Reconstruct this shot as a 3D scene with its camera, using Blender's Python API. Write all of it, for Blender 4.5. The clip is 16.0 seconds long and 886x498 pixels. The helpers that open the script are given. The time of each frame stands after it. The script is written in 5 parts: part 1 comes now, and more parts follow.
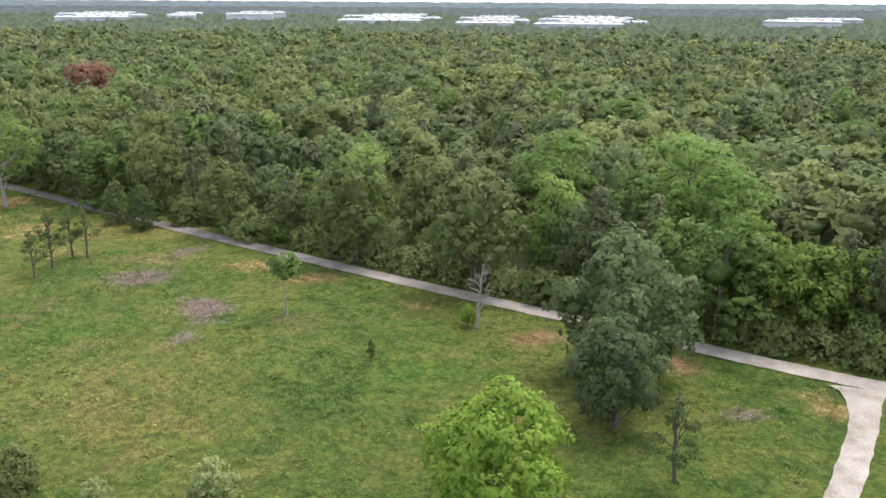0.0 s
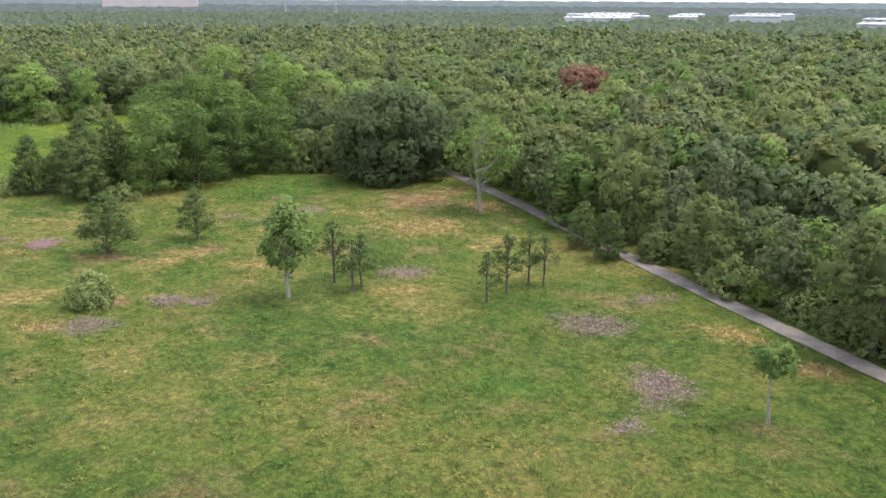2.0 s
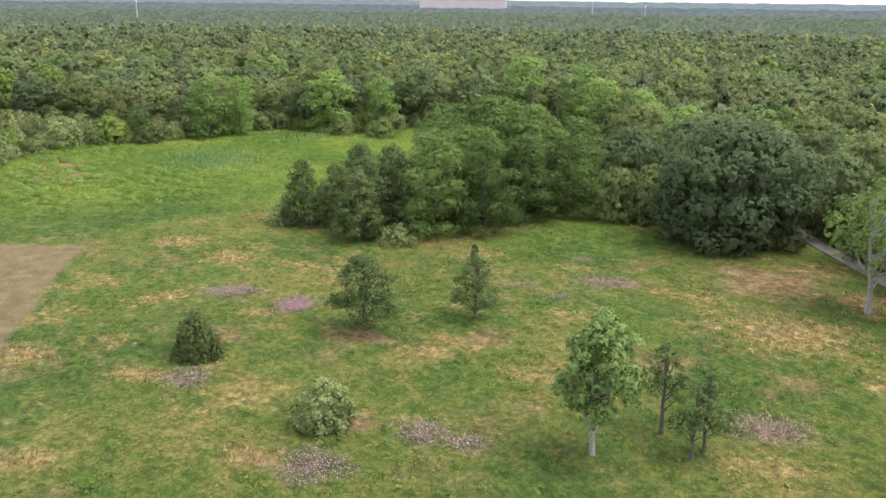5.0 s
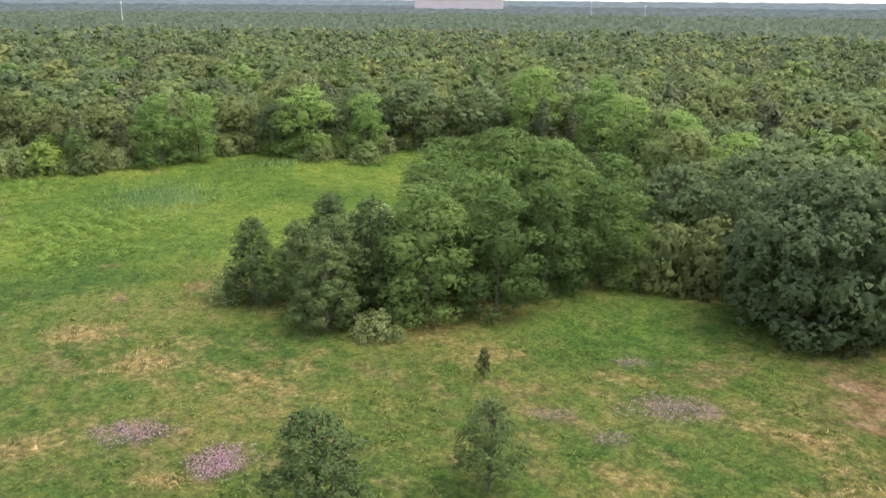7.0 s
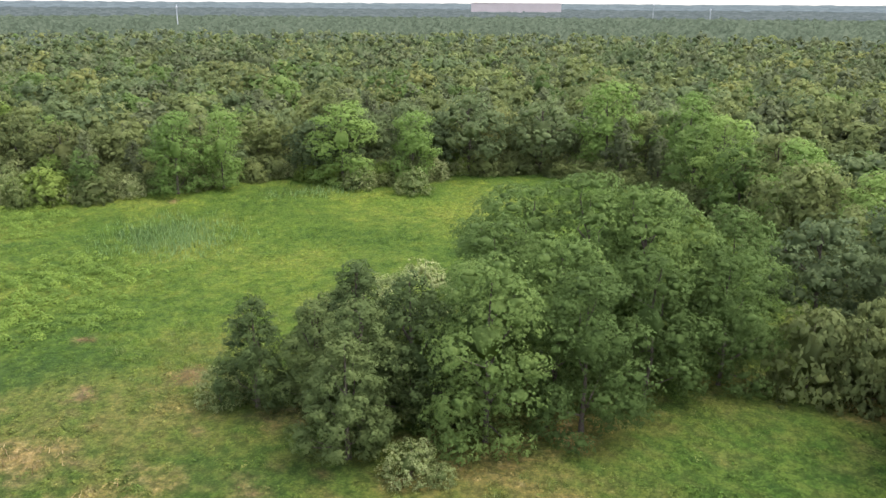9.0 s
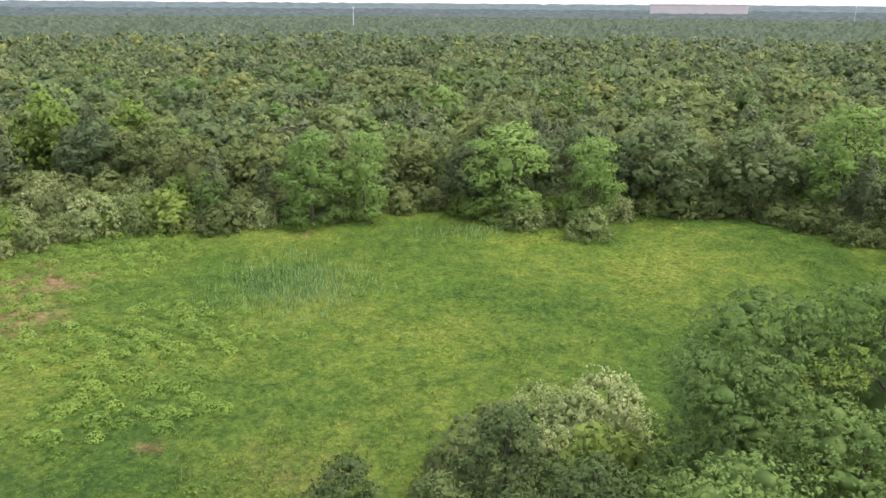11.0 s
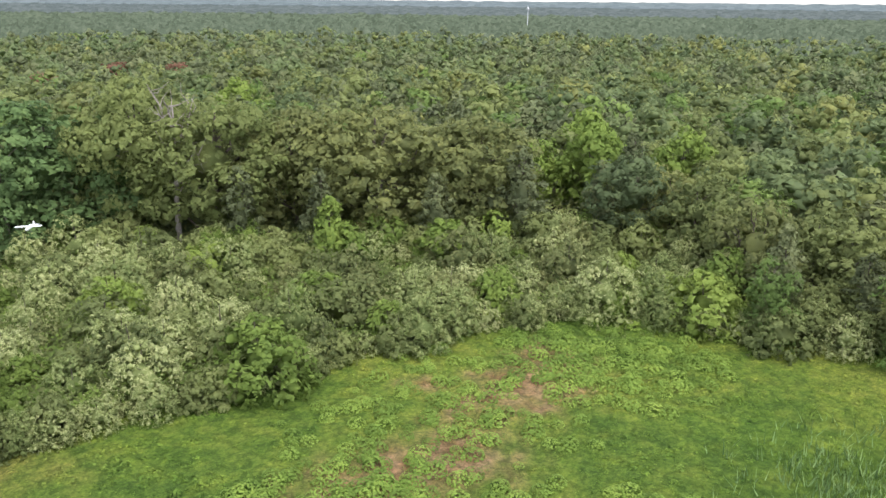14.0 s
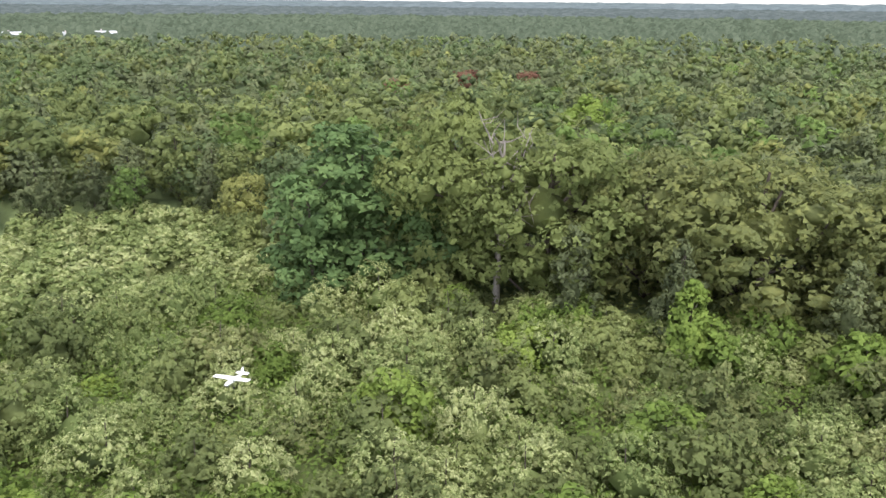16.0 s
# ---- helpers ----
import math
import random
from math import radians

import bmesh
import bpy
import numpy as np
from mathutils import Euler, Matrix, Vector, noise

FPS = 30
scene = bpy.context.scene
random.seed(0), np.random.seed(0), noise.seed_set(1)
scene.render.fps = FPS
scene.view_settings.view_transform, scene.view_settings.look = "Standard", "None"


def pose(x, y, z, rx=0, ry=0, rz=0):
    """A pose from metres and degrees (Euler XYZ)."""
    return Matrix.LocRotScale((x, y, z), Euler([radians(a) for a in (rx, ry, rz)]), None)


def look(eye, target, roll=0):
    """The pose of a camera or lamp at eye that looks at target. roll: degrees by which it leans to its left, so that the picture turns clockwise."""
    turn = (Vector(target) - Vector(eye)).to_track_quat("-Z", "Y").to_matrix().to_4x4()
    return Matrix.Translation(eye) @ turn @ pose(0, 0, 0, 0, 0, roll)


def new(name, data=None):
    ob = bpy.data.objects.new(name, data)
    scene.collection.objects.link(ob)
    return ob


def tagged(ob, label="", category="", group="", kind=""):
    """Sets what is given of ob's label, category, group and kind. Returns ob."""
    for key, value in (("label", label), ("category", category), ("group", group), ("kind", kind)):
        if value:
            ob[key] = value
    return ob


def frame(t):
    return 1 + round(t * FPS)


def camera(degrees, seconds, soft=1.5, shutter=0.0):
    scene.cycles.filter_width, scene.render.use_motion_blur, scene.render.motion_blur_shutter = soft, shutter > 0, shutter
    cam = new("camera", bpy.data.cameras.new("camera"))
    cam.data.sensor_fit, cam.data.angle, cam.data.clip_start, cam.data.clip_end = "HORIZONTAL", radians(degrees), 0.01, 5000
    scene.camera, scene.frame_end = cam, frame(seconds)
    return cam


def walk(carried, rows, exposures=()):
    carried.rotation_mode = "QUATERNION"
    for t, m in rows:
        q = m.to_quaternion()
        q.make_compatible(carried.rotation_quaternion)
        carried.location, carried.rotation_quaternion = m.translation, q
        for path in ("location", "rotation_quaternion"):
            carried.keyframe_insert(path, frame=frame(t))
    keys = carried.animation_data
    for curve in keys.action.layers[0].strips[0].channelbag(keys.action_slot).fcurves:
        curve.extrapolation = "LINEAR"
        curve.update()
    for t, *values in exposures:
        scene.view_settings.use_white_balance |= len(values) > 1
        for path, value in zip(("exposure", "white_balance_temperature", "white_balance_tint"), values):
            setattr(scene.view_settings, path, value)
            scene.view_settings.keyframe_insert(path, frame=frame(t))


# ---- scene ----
# ---------------------------------------------------------------- camera
cam = camera(55.70, 16.0, soft=1.5)
# seconds, x, y, z, pitch, roll, yaw of the drone's camera
ROWS = [
    (0.0, 0.00, 0.00, 27.58, -16.34, -0.32, 31.14),
    (0.5, -2.82, 3.28, 27.67, -16.40, -0.31, 40.11),
    (1.0, -5.83, 6.30, 27.72, -16.42, -0.30, 49.24),
    (1.5, -9.37, 8.86, 27.71, -16.45, -0.30, 56.98),
    (2.0, -13.16, 10.95, 27.69, -16.45, -0.36, 63.26),
    (2.5, -17.08, 12.54, 27.74, -16.45, -0.44, 69.11),
    (3.0, -21.02, 13.57, 27.84, -16.47, -0.55, 74.31),
    (3.5, -25.04, 14.25, 27.93, -16.48, -0.67, 79.20),
    (4.0, -29.02, 14.81, 28.04, -16.48, -0.69, 82.65),
    (4.2, -30.66, 15.04, 28.08, -16.48, -0.65, 83.13),
    (6.3, -61.81, 19.02, 28.56, -16.50, -0.49, 82.88),
    (6.5, -63.94, 19.26, 28.58, -16.49, -0.45, 82.84),
    (7.0, -69.22, 19.87, 28.63, -16.47, -0.45, 82.81),
    (7.5, -74.62, 20.49, 28.62, -16.45, -0.44, 82.85),
    (8.0, -80.23, 21.03, 28.61, -16.46, -0.42, 83.56),
    (8.2, -82.48, 21.23, 28.58, -16.41, -0.39, 83.97),
    (10.3, -106.98, 21.76, 28.67, -16.28, -0.33, 92.83),
    (10.5, -109.34, 21.48, 28.64, -16.28, -0.33, 93.97),
    (11.0, -115.22, 20.62, 28.60, -16.27, -0.37, 97.92),
    (11.5, -120.99, 19.40, 28.60, -16.34, -0.42, 102.72),
    (12.0, -126.74, 17.58, 28.65, -16.44, -0.51, 107.10),
    (12.5, -132.32, 15.27, 28.61, -16.46, -0.59, 111.76),
    (13.0, -137.81, 12.61, 28.49, -16.46, -0.52, 118.39),
    (13.5, -142.75, 9.28, 28.55, -16.46, -0.46, 127.24),
    (14.0, -147.06, 5.06, 28.60, -16.44, -0.53, 135.35),
    (14.5, -150.86, 0.30, 28.64, -16.41, -0.52, 142.73),
    (15.0, -154.14, -4.68, 28.78, -16.42, -0.61, 148.40),
    (15.5, -156.87, -9.86, 28.94, -16.42, -0.54, 153.71),
    (16.0, -159.35, -15.39, 29.02, -16.41, -0.46, 158.69),
]
walk(cam, [(t, pose(x, y, z, 90 + pitch, roll, yaw)) for t, x, y, z, pitch, roll, yaw in ROWS])

# ---------------------------------------------------------------- sky and sun
SUN_ELEV, SUN_TURN = 64, 15
world = bpy.data.worlds.new("world")
scene.world = world
world.use_nodes = True
wn, wl = world.node_tree.nodes, world.node_tree.links
wn.clear()
sky = wn.new("ShaderNodeTexSky")
sky.sky_type, sky.sun_disc = "NISHITA", False
sky.sun_elevation, sky.sun_rotation = radians(SUN_ELEV), radians(SUN_TURN)
sky.air_density, sky.dust_density, sky.ozone_density = 1.0, 1.2, 1.0
grey = wn.new("ShaderNodeHueSaturation")
grey.inputs["Saturation"].default_value = 0.45
wbg = wn.new("ShaderNodeBackground")
wbg.inputs["Strength"].default_value = 0.15
wout = wn.new("ShaderNodeOutputWorld")
wl.new(sky.outputs["Color"], grey.inputs["Color"])
wl.new(grey.outputs["Color"], wbg.inputs["Color"])
wl.new(wbg.outputs["Background"], wout.inputs["Surface"])

sun = new("sun", bpy.data.lights.new("sun", "SUN"))
sun.data.energy, sun.data.angle, sun.data.color = 1.1, radians(34), (1.0, 0.96, 0.9)
a, e = radians(SUN_TURN), radians(SUN_ELEV)
sun.matrix_world = look((0, 0, 80), (-math.sin(a) * math.cos(e), -math.cos(a) * math.cos(e), 80 - math.sin(e)))
scene.view_settings.exposure = 1.74
scene.view_settings.use_white_balance = True
scene.view_settings.white_balance_temperature, scene.view_settings.white_balance_tint = 6480, 13.5


# ---------------------------------------------------------------- materials
def nodes_of(name):
    m = bpy.data.materials.new(name)
    m.use_nodes = True
    nt = m.node_tree
    nt.nodes.clear()
    return m, nt.nodes, nt.links


def math_node(n, l, op, a, b=None):
    k = n.new("ShaderNodeMath")
    k.operation = op
    for i, v in enumerate((a, b)):
        if v is None:
            continue
        if isinstance(v, (int, float)):
            k.inputs[i].default_value = v
        else:
            l.new(v, k.inputs[i])
    return k.outputs[0]


def noise_node(n, l, scale, detail=3.0, vec=None, rough=0.55):
    k = n.new("ShaderNodeTexNoise")
    k.inputs["Scale"].default_value = scale
    k.inputs["Detail"].default_value = detail
    k.inputs["Roughness"].default_value = rough
    if vec is not None:
        l.new(vec, k.inputs["Vector"])
    return k.outputs["Fac"]


def ramp_node(n, l, fac, stops):
    k = n.new("ShaderNodeValToRGB")
    el = k.color_ramp.elements
    while len(el) < len(stops):
        el.new(0.5)
    for s, (p, c) in zip(el, stops):
        s.position, s.color = p, (*c, 1)
    l.new(fac, k.inputs["Fac"])
    return k.outputs["Color"]


def mix_node(n, l, fac, a, b, mode="MIX"):
    k = n.new("ShaderNodeMix")
    k.data_type, k.blend_type = "RGBA", mode
    for sock, v in ((k.inputs[0], fac), (k.inputs[6], a), (k.inputs[7], b)):
        if isinstance(v, (int, float)):
            sock.default_value = v
        elif isinstance(v, tuple):
            sock.default_value = (*v, 1)
        else:
            l.new(v, sock)
    return k.outputs[2]


def finish(n, l, color, rough=0.7, bump=None, bump_d=0.05, thin=0.0, spec=0.25, metal=0.0):
    p = n.new("ShaderNodeBsdfPrincipled")
    l.new(color, p.inputs["Base Color"]) if not isinstance(color, tuple) else None
    if isinstance(color, tuple):
        p.inputs["Base Color"].default_value = (*color, 1)
    p.inputs["Roughness"].default_value = rough
    p.inputs["Specular IOR Level"].default_value = spec
    p.inputs["Metallic"].default_value = metal
    if bump is not None:
        b = n.new("ShaderNodeBump")
        b.inputs["Distance"].default_value = bump_d
        l.new(bump, b.inputs["Height"])
        l.new(b.outputs["Normal"], p.inputs["Normal"])
    out = n.new("ShaderNodeOutputMaterial")
    if thin > 0:
        t = n.new("ShaderNodeBsdfTranslucent")
        l.new(color, t.inputs["Color"])
        x = n.new("ShaderNodeMixShader")
        x.inputs["Fac"].default_value = thin
        l.new(p.outputs[0], x.inputs[1])
        l.new(t.outputs[0], x.inputs[2])
        l.new(x.outputs[0], out.inputs["Surface"])
    else:
        l.new(p.outputs[0], out.inputs["Surface"])


def leaf_material(name, dark, mid, light, thin=0.46, rough=0.65, spec=0.06, spark=0.28):
    """Foliage: one tone a tree (object random or the tint attribute), another a leaf spray."""
    m, n, l = nodes_of(name)
    info, geo = n.new("ShaderNodeObjectInfo"), n.new("ShaderNodeNewGeometry")
    att = n.new("ShaderNodeAttribute")
    att.attribute_name = "tint"
    tree = math_node(n, l, "FRACT", math_node(n, l, "ADD", info.outputs["Random"], att.outputs["Fac"]))
    f = math_node(n, l, "ADD", math_node(n, l, "MULTIPLY", math_node(n, l, "SUBTRACT", tree, 0.07), 0.58), math_node(n, l, "MULTIPLY", math_node(n, l, "SUBTRACT", geo.outputs["Random Per Island"], 0.5 - 0.17 / spark), spark))
    for scale, detail, share in ((0.3, 2.0, 0.75), (1.6, 3.0, 0.55), (6.5, 3.0, 0.3)):
        k = noise_node(n, l, scale, detail, geo.outputs["Position"], 0.6)
        f = math_node(n, l, "ADD", f, math_node(n, l, "MULTIPLY", math_node(n, l, "SUBTRACT", k, 0.48), share))
    col = ramp_node(n, l, f, [(0.05, dark), (0.45, mid), (0.92, light)])
    finish(n, l, col, rough, thin=thin, spec=spec)
    return m


def bark_material(name, dark, light):
    m, n, l = nodes_of(name)
    tc = n.new("ShaderNodeTexCoord")
    mp = n.new("ShaderNodeMapping")
    mp.inputs["Scale"].default_value = (6, 6, 1.2)
    l.new(tc.outputs["Object"], mp.inputs["Vector"])
    f = noise_node(n, l, 2.5, 5.0, mp.outputs["Vector"])
    finish(n, l, ramp_node(n, l, f, [(0.3, dark), (0.7, light)]), 0.9, bump=f, bump_d=0.03)
    return m


OLIVE_OAK = leaf_material("olive_oak_leaves", (0.135, 0.163, 0.056), (0.2, 0.238, 0.082), (0.295, 0.335, 0.11))
OAK = leaf_material("oak_leaves", (0.123, 0.151, 0.057), (0.183, 0.217, 0.08), (0.268, 0.304, 0.108))
DARK_OAK = leaf_material("dark_oak_leaves", (0.097, 0.130, 0.061), (0.150, 0.196, 0.085), (0.216, 0.262, 0.108))
LOCUST = leaf_material("locust_leaves", (0.092, 0.14, 0.042), (0.14, 0.21, 0.06), (0.215, 0.292, 0.082), thin=0.42)
YELLOW_LOCUST = leaf_material("yellow_green_locust_leaves", (0.145, 0.225, 0.06), (0.215, 0.32, 0.085), (0.315, 0.415, 0.12), thin=0.42)
BRIGHT = leaf_material("maple_leaves", (0.089, 0.157, 0.026), (0.177, 0.283, 0.044), (0.285, 0.394, 0.069), thin=0.42)
PINE = leaf_material("pine_needles", (0.09, 0.106, 0.052), (0.127, 0.149, 0.07), (0.184, 0.205, 0.093), thin=0.3, rough=0.6)
CEDAR = leaf_material("cedar_foliage", (0.068, 0.087, 0.031), (0.100, 0.125, 0.041), (0.152, 0.167, 0.055), thin=0.25, rough=0.65)
OLIVE = leaf_material("silver_olive_leaves", (0.152, 0.198, 0.068), (0.265, 0.312, 0.116), (0.445, 0.47, 0.222), thin=0.42, rough=0.65, spark=0.7)
DULL_SHRUB = leaf_material("dull_shrub_leaves", (0.12, 0.15, 0.058), (0.18, 0.205, 0.08), (0.28, 0.295, 0.12), spark=0.5)
BROWNISH = leaf_material("bronzed_oak_leaves", (0.13, 0.15, 0.06), (0.192, 0.213, 0.078), (0.305, 0.312, 0.102), spark=0.45)
VINE = leaf_material("vine_leaves", (0.1, 0.15, 0.036), (0.175, 0.245, 0.055), (0.27, 0.345, 0.08), thin=0.42)
REDDISH = leaf_material("russet_leaves", (0.14, 0.075, 0.05), (0.215, 0.115, 0.076), (0.3, 0.165, 0.11))
BLUEGREEN = leaf_material("blue_green_leaves", (0.07, 0.116, 0.044), (0.105, 0.165, 0.058), (0.17, 0.231, 0.08), thin=0.3)
POPLAR = leaf_material("poplar_leaves", (0.1, 0.15, 0.045), (0.165, 0.235, 0.07), (0.25, 0.325, 0.1), thin=0.3)
MEADOW_PINE = leaf_material("meadow_pine_needles", (0.062, 0.092, 0.033), (0.098, 0.136, 0.047), (0.152, 0.192, 0.066), thin=0.3, rough=0.7)
BARK = bark_material("bark", (0.05, 0.04, 0.032), (0.14, 0.115, 0.09))
PALE_BARK = bark_material("pale_bark", (0.16, 0.14, 0.12), (0.36, 0.32, 0.28))


def attr(n, name):
    k = n.new("ShaderNodeAttribute")
    k.attribute_name = name
    return k.outputs["Fac"]


def field_material(name, leafy):
    """Meadow: broad drifts of yellow-green and deep green, plants a hand to a pace across, dry and bare where the attributes say."""
    m, n, l = nodes_of(name)
    geo = n.new("ShaderNodeNewGeometry")
    pos = geo.outputs["Position"]
    broad, fine, ragged = noise_node(n, l, 0.05, 3.0, pos), noise_node(n, l, 0.5, 4.0, pos), noise_node(n, l, 1.1, 5.0, pos, 0.65)
    f = math_node(n, l, "ADD", math_node(n, l, "MULTIPLY", broad, 0.6), math_node(n, l, "MULTIPLY", fine, 0.4))
    col = ramp_node(n, l, f, [(0.36, (0.062, 0.115, 0.024)), (0.45, (0.098, 0.155, 0.03)), (0.53, (0.145, 0.18, 0.038)), (0.63, (0.22, 0.205, 0.058))])

    def laid(key, stops, over):
        """A tone laid over the rest, its edge broken up by the plants."""
        a = attr(n, key)
        edge = math_node(n, l, "MULTIPLY", math_node(n, l, "SUBTRACT", ragged, 0.5), 1.7)
        k = math_node(n, l, "ADD", a, math_node(n, l, "MULTIPLY", edge, math_node(n, l, "MINIMUM", math_node(n, l, "MULTIPLY", a, 2.0), 0.8)))
        c = n.new("ShaderNodeClamp")
        l.new(k, c.inputs[0])
        return mix_node(n, l, c.outputs[0], over, ramp_node(n, l, {"dry": ragged, "vivid": f}.get(key, fine), stops))

    col = laid("dry", [(0.35, (0.25, 0.17, 0.06)), (0.55, (0.4, 0.28, 0.11)), (0.7, (0.54, 0.42, 0.2))], col)
    col = laid("rust", [(0.4, (0.23, 0.14, 0.065)), (0.65, (0.41, 0.265, 0.15))], col)
    col = laid("mauve", [(0.4, (0.14, 0.12, 0.075)), (0.65, (0.23, 0.18, 0.15))], col)
    col = laid("lush", [(0.35, (0.07, 0.145, 0.024)), (0.65, (0.125, 0.205, 0.034))], col)
    col = laid("vivid", [(0.39, (0.08, 0.146, 0.022)), (0.49, (0.127, 0.206, 0.029)), (0.6, (0.225, 0.3, 0.042))], col)
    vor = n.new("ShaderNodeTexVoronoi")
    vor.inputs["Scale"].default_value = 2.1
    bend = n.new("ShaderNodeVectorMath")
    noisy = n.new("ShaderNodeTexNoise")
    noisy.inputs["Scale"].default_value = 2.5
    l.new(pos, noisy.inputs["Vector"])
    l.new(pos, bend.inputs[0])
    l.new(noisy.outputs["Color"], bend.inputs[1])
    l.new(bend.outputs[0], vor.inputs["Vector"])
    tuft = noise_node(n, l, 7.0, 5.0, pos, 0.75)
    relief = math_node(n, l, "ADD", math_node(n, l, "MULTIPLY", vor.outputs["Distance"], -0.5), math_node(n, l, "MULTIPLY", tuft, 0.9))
    # colour darkened in gaps between plants, lightened on their tops: shade painted in
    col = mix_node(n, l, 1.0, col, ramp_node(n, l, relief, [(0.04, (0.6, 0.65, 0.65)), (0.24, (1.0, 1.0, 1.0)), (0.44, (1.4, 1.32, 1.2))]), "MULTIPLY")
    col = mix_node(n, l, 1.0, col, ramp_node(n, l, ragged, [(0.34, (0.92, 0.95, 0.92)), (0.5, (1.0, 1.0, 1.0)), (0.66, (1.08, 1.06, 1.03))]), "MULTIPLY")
    if leafy:
        hs = n.new("ShaderNodeHueSaturation")
        v = math_node(n, l, "ADD", math_node(n, l, "MULTIPLY", geo.outputs["Random Per Island"], 0.4), 0.74)
        l.new(v, hs.inputs["Value"])
        l.new(col, hs.inputs["Color"])
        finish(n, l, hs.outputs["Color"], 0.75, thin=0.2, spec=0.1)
    else:
        col = laid("mown", [(0.35, (0.19, 0.148, 0.07)), (0.65, (0.28, 0.215, 0.11))], col)
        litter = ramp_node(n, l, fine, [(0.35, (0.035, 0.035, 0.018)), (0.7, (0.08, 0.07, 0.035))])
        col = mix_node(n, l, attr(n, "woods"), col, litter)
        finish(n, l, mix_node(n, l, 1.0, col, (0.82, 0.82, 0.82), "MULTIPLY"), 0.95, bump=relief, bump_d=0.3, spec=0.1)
    return m


GROUND = field_material("meadow_ground", False)
WEEDS = field_material("meadow_leaves", True)


def mottled(name, stops, scale=1.0, bump_d=0.05, rough=0.85):
    m, n, l = nodes_of(name)
    geo = n.new("ShaderNodeNewGeometry")
    a = noise_node(n, l, scale, 5.0, geo.outputs["Position"])
    b = noise_node(n, l, scale * 7, 4.0, geo.outputs["Position"])
    f = math_node(n, l, "ADD", math_node(n, l, "MULTIPLY", a, 0.7), math_node(n, l, "MULTIPLY", b, 0.3))
    finish(n, l, ramp_node(n, l, f, stops), rough, bump=f, bump_d=bump_d)
    return m


def track_material():
    """Grey worn millings to the west, pale sandy gravel towards the fork."""
    m, n, l = nodes_of("track_gravel")
    geo, sep = n.new("ShaderNodeNewGeometry"), n.new("ShaderNodeSeparateXYZ")
    l.new(geo.outputs["Position"], sep.inputs[0])
    f = math_node(n, l, "ADD", math_node(n, l, "MULTIPLY", noise_node(n, l, 0.6, 5.0, geo.outputs["Position"]), 0.6), math_node(n, l, "MULTIPLY", noise_node(n, l, 6.0, 4.0, geo.outputs["Position"]), 0.4))
    pale = ramp_node(n, l, f, [(0.36, (0.2, 0.17, 0.135)), (0.5, (0.29, 0.255, 0.21)), (0.65, (0.37, 0.33, 0.28))])
    grey = ramp_node(n, l, f, [(0.36, (0.1, 0.087, 0.076)), (0.5, (0.165, 0.143, 0.126)), (0.65, (0.25, 0.22, 0.19))])
    west = math_node(n, l, "MULTIPLY", math_node(n, l, "ADD", sep.outputs[0], 24 + 8.0), -1 / 34)
    west = math_node(n, l, "ADD", west, math_node(n, l, "SUBTRACT", f, 0.5))
    k = n.new("ShaderNodeClamp")
    l.new(west, k.inputs[0])
    finish(n, l, mix_node(n, l, k.outputs[0], pale, grey), 0.9, bump=f, bump_d=0.08)
    return m


GRAVEL = track_material()
WHITE_ROOF = mottled("white_roofing", [(0.3, (0.36, 0.37, 0.37)), (0.7, (0.48, 0.49, 0.49))], 0.05, 0.0)
GREY_WALL = mottled("grey_cladding", [(0.3, (0.4, 0.41, 0.42)), (0.7, (0.5, 0.51, 0.52))], 0.05, 0.0)
PINK_WALL = mottled("pinkish_brick", [(0.3, (0.42, 0.36, 0.35)), (0.7, (0.48, 0.42, 0.41))], 0.05, 0.0)
WHITE_FOAM = mottled("white_foam", [(0.3, (0.78, 0.78, 0.78)), (0.7, (0.84, 0.84, 0.84))], 3.0, 0.0, 0.5)
BLACK_PLASTIC = mottled("black_plastic", [(0.3, (0.02, 0.02, 0.02)), (0.7, (0.03, 0.03, 0.03))], 5.0, 0.0, 0.4)


def petals(name, stops, thin=0.2):
    m, n, l = nodes_of(name)
    geo = n.new("ShaderNodeNewGeometry")
    finish(n, l, ramp_node(n, l, geo.outputs["Random Per Island"], stops), 0.7, thin=thin)
    return m


PURPLE = petals("mauve_flower_heads", [(0.0, (0.23, 0.16, 0.135)), (0.35, (0.34, 0.2, 0.22)), (0.75, (0.45, 0.25, 0.32)), (1.0, (0.55, 0.31, 0.42))])
STRAW = petals("straw_blades", [(0.0, (0.24, 0.18, 0.08)), (0.5, (0.42, 0.31, 0.14)), (1.0, (0.56, 0.45, 0.23))], 0.5)
REED = petals("reed_blades", [(0.0, (0.15, 0.25, 0.09)), (0.5, (0.21, 0.33, 0.125)), (1.0, (0.29, 0.41, 0.17))], 0.5)


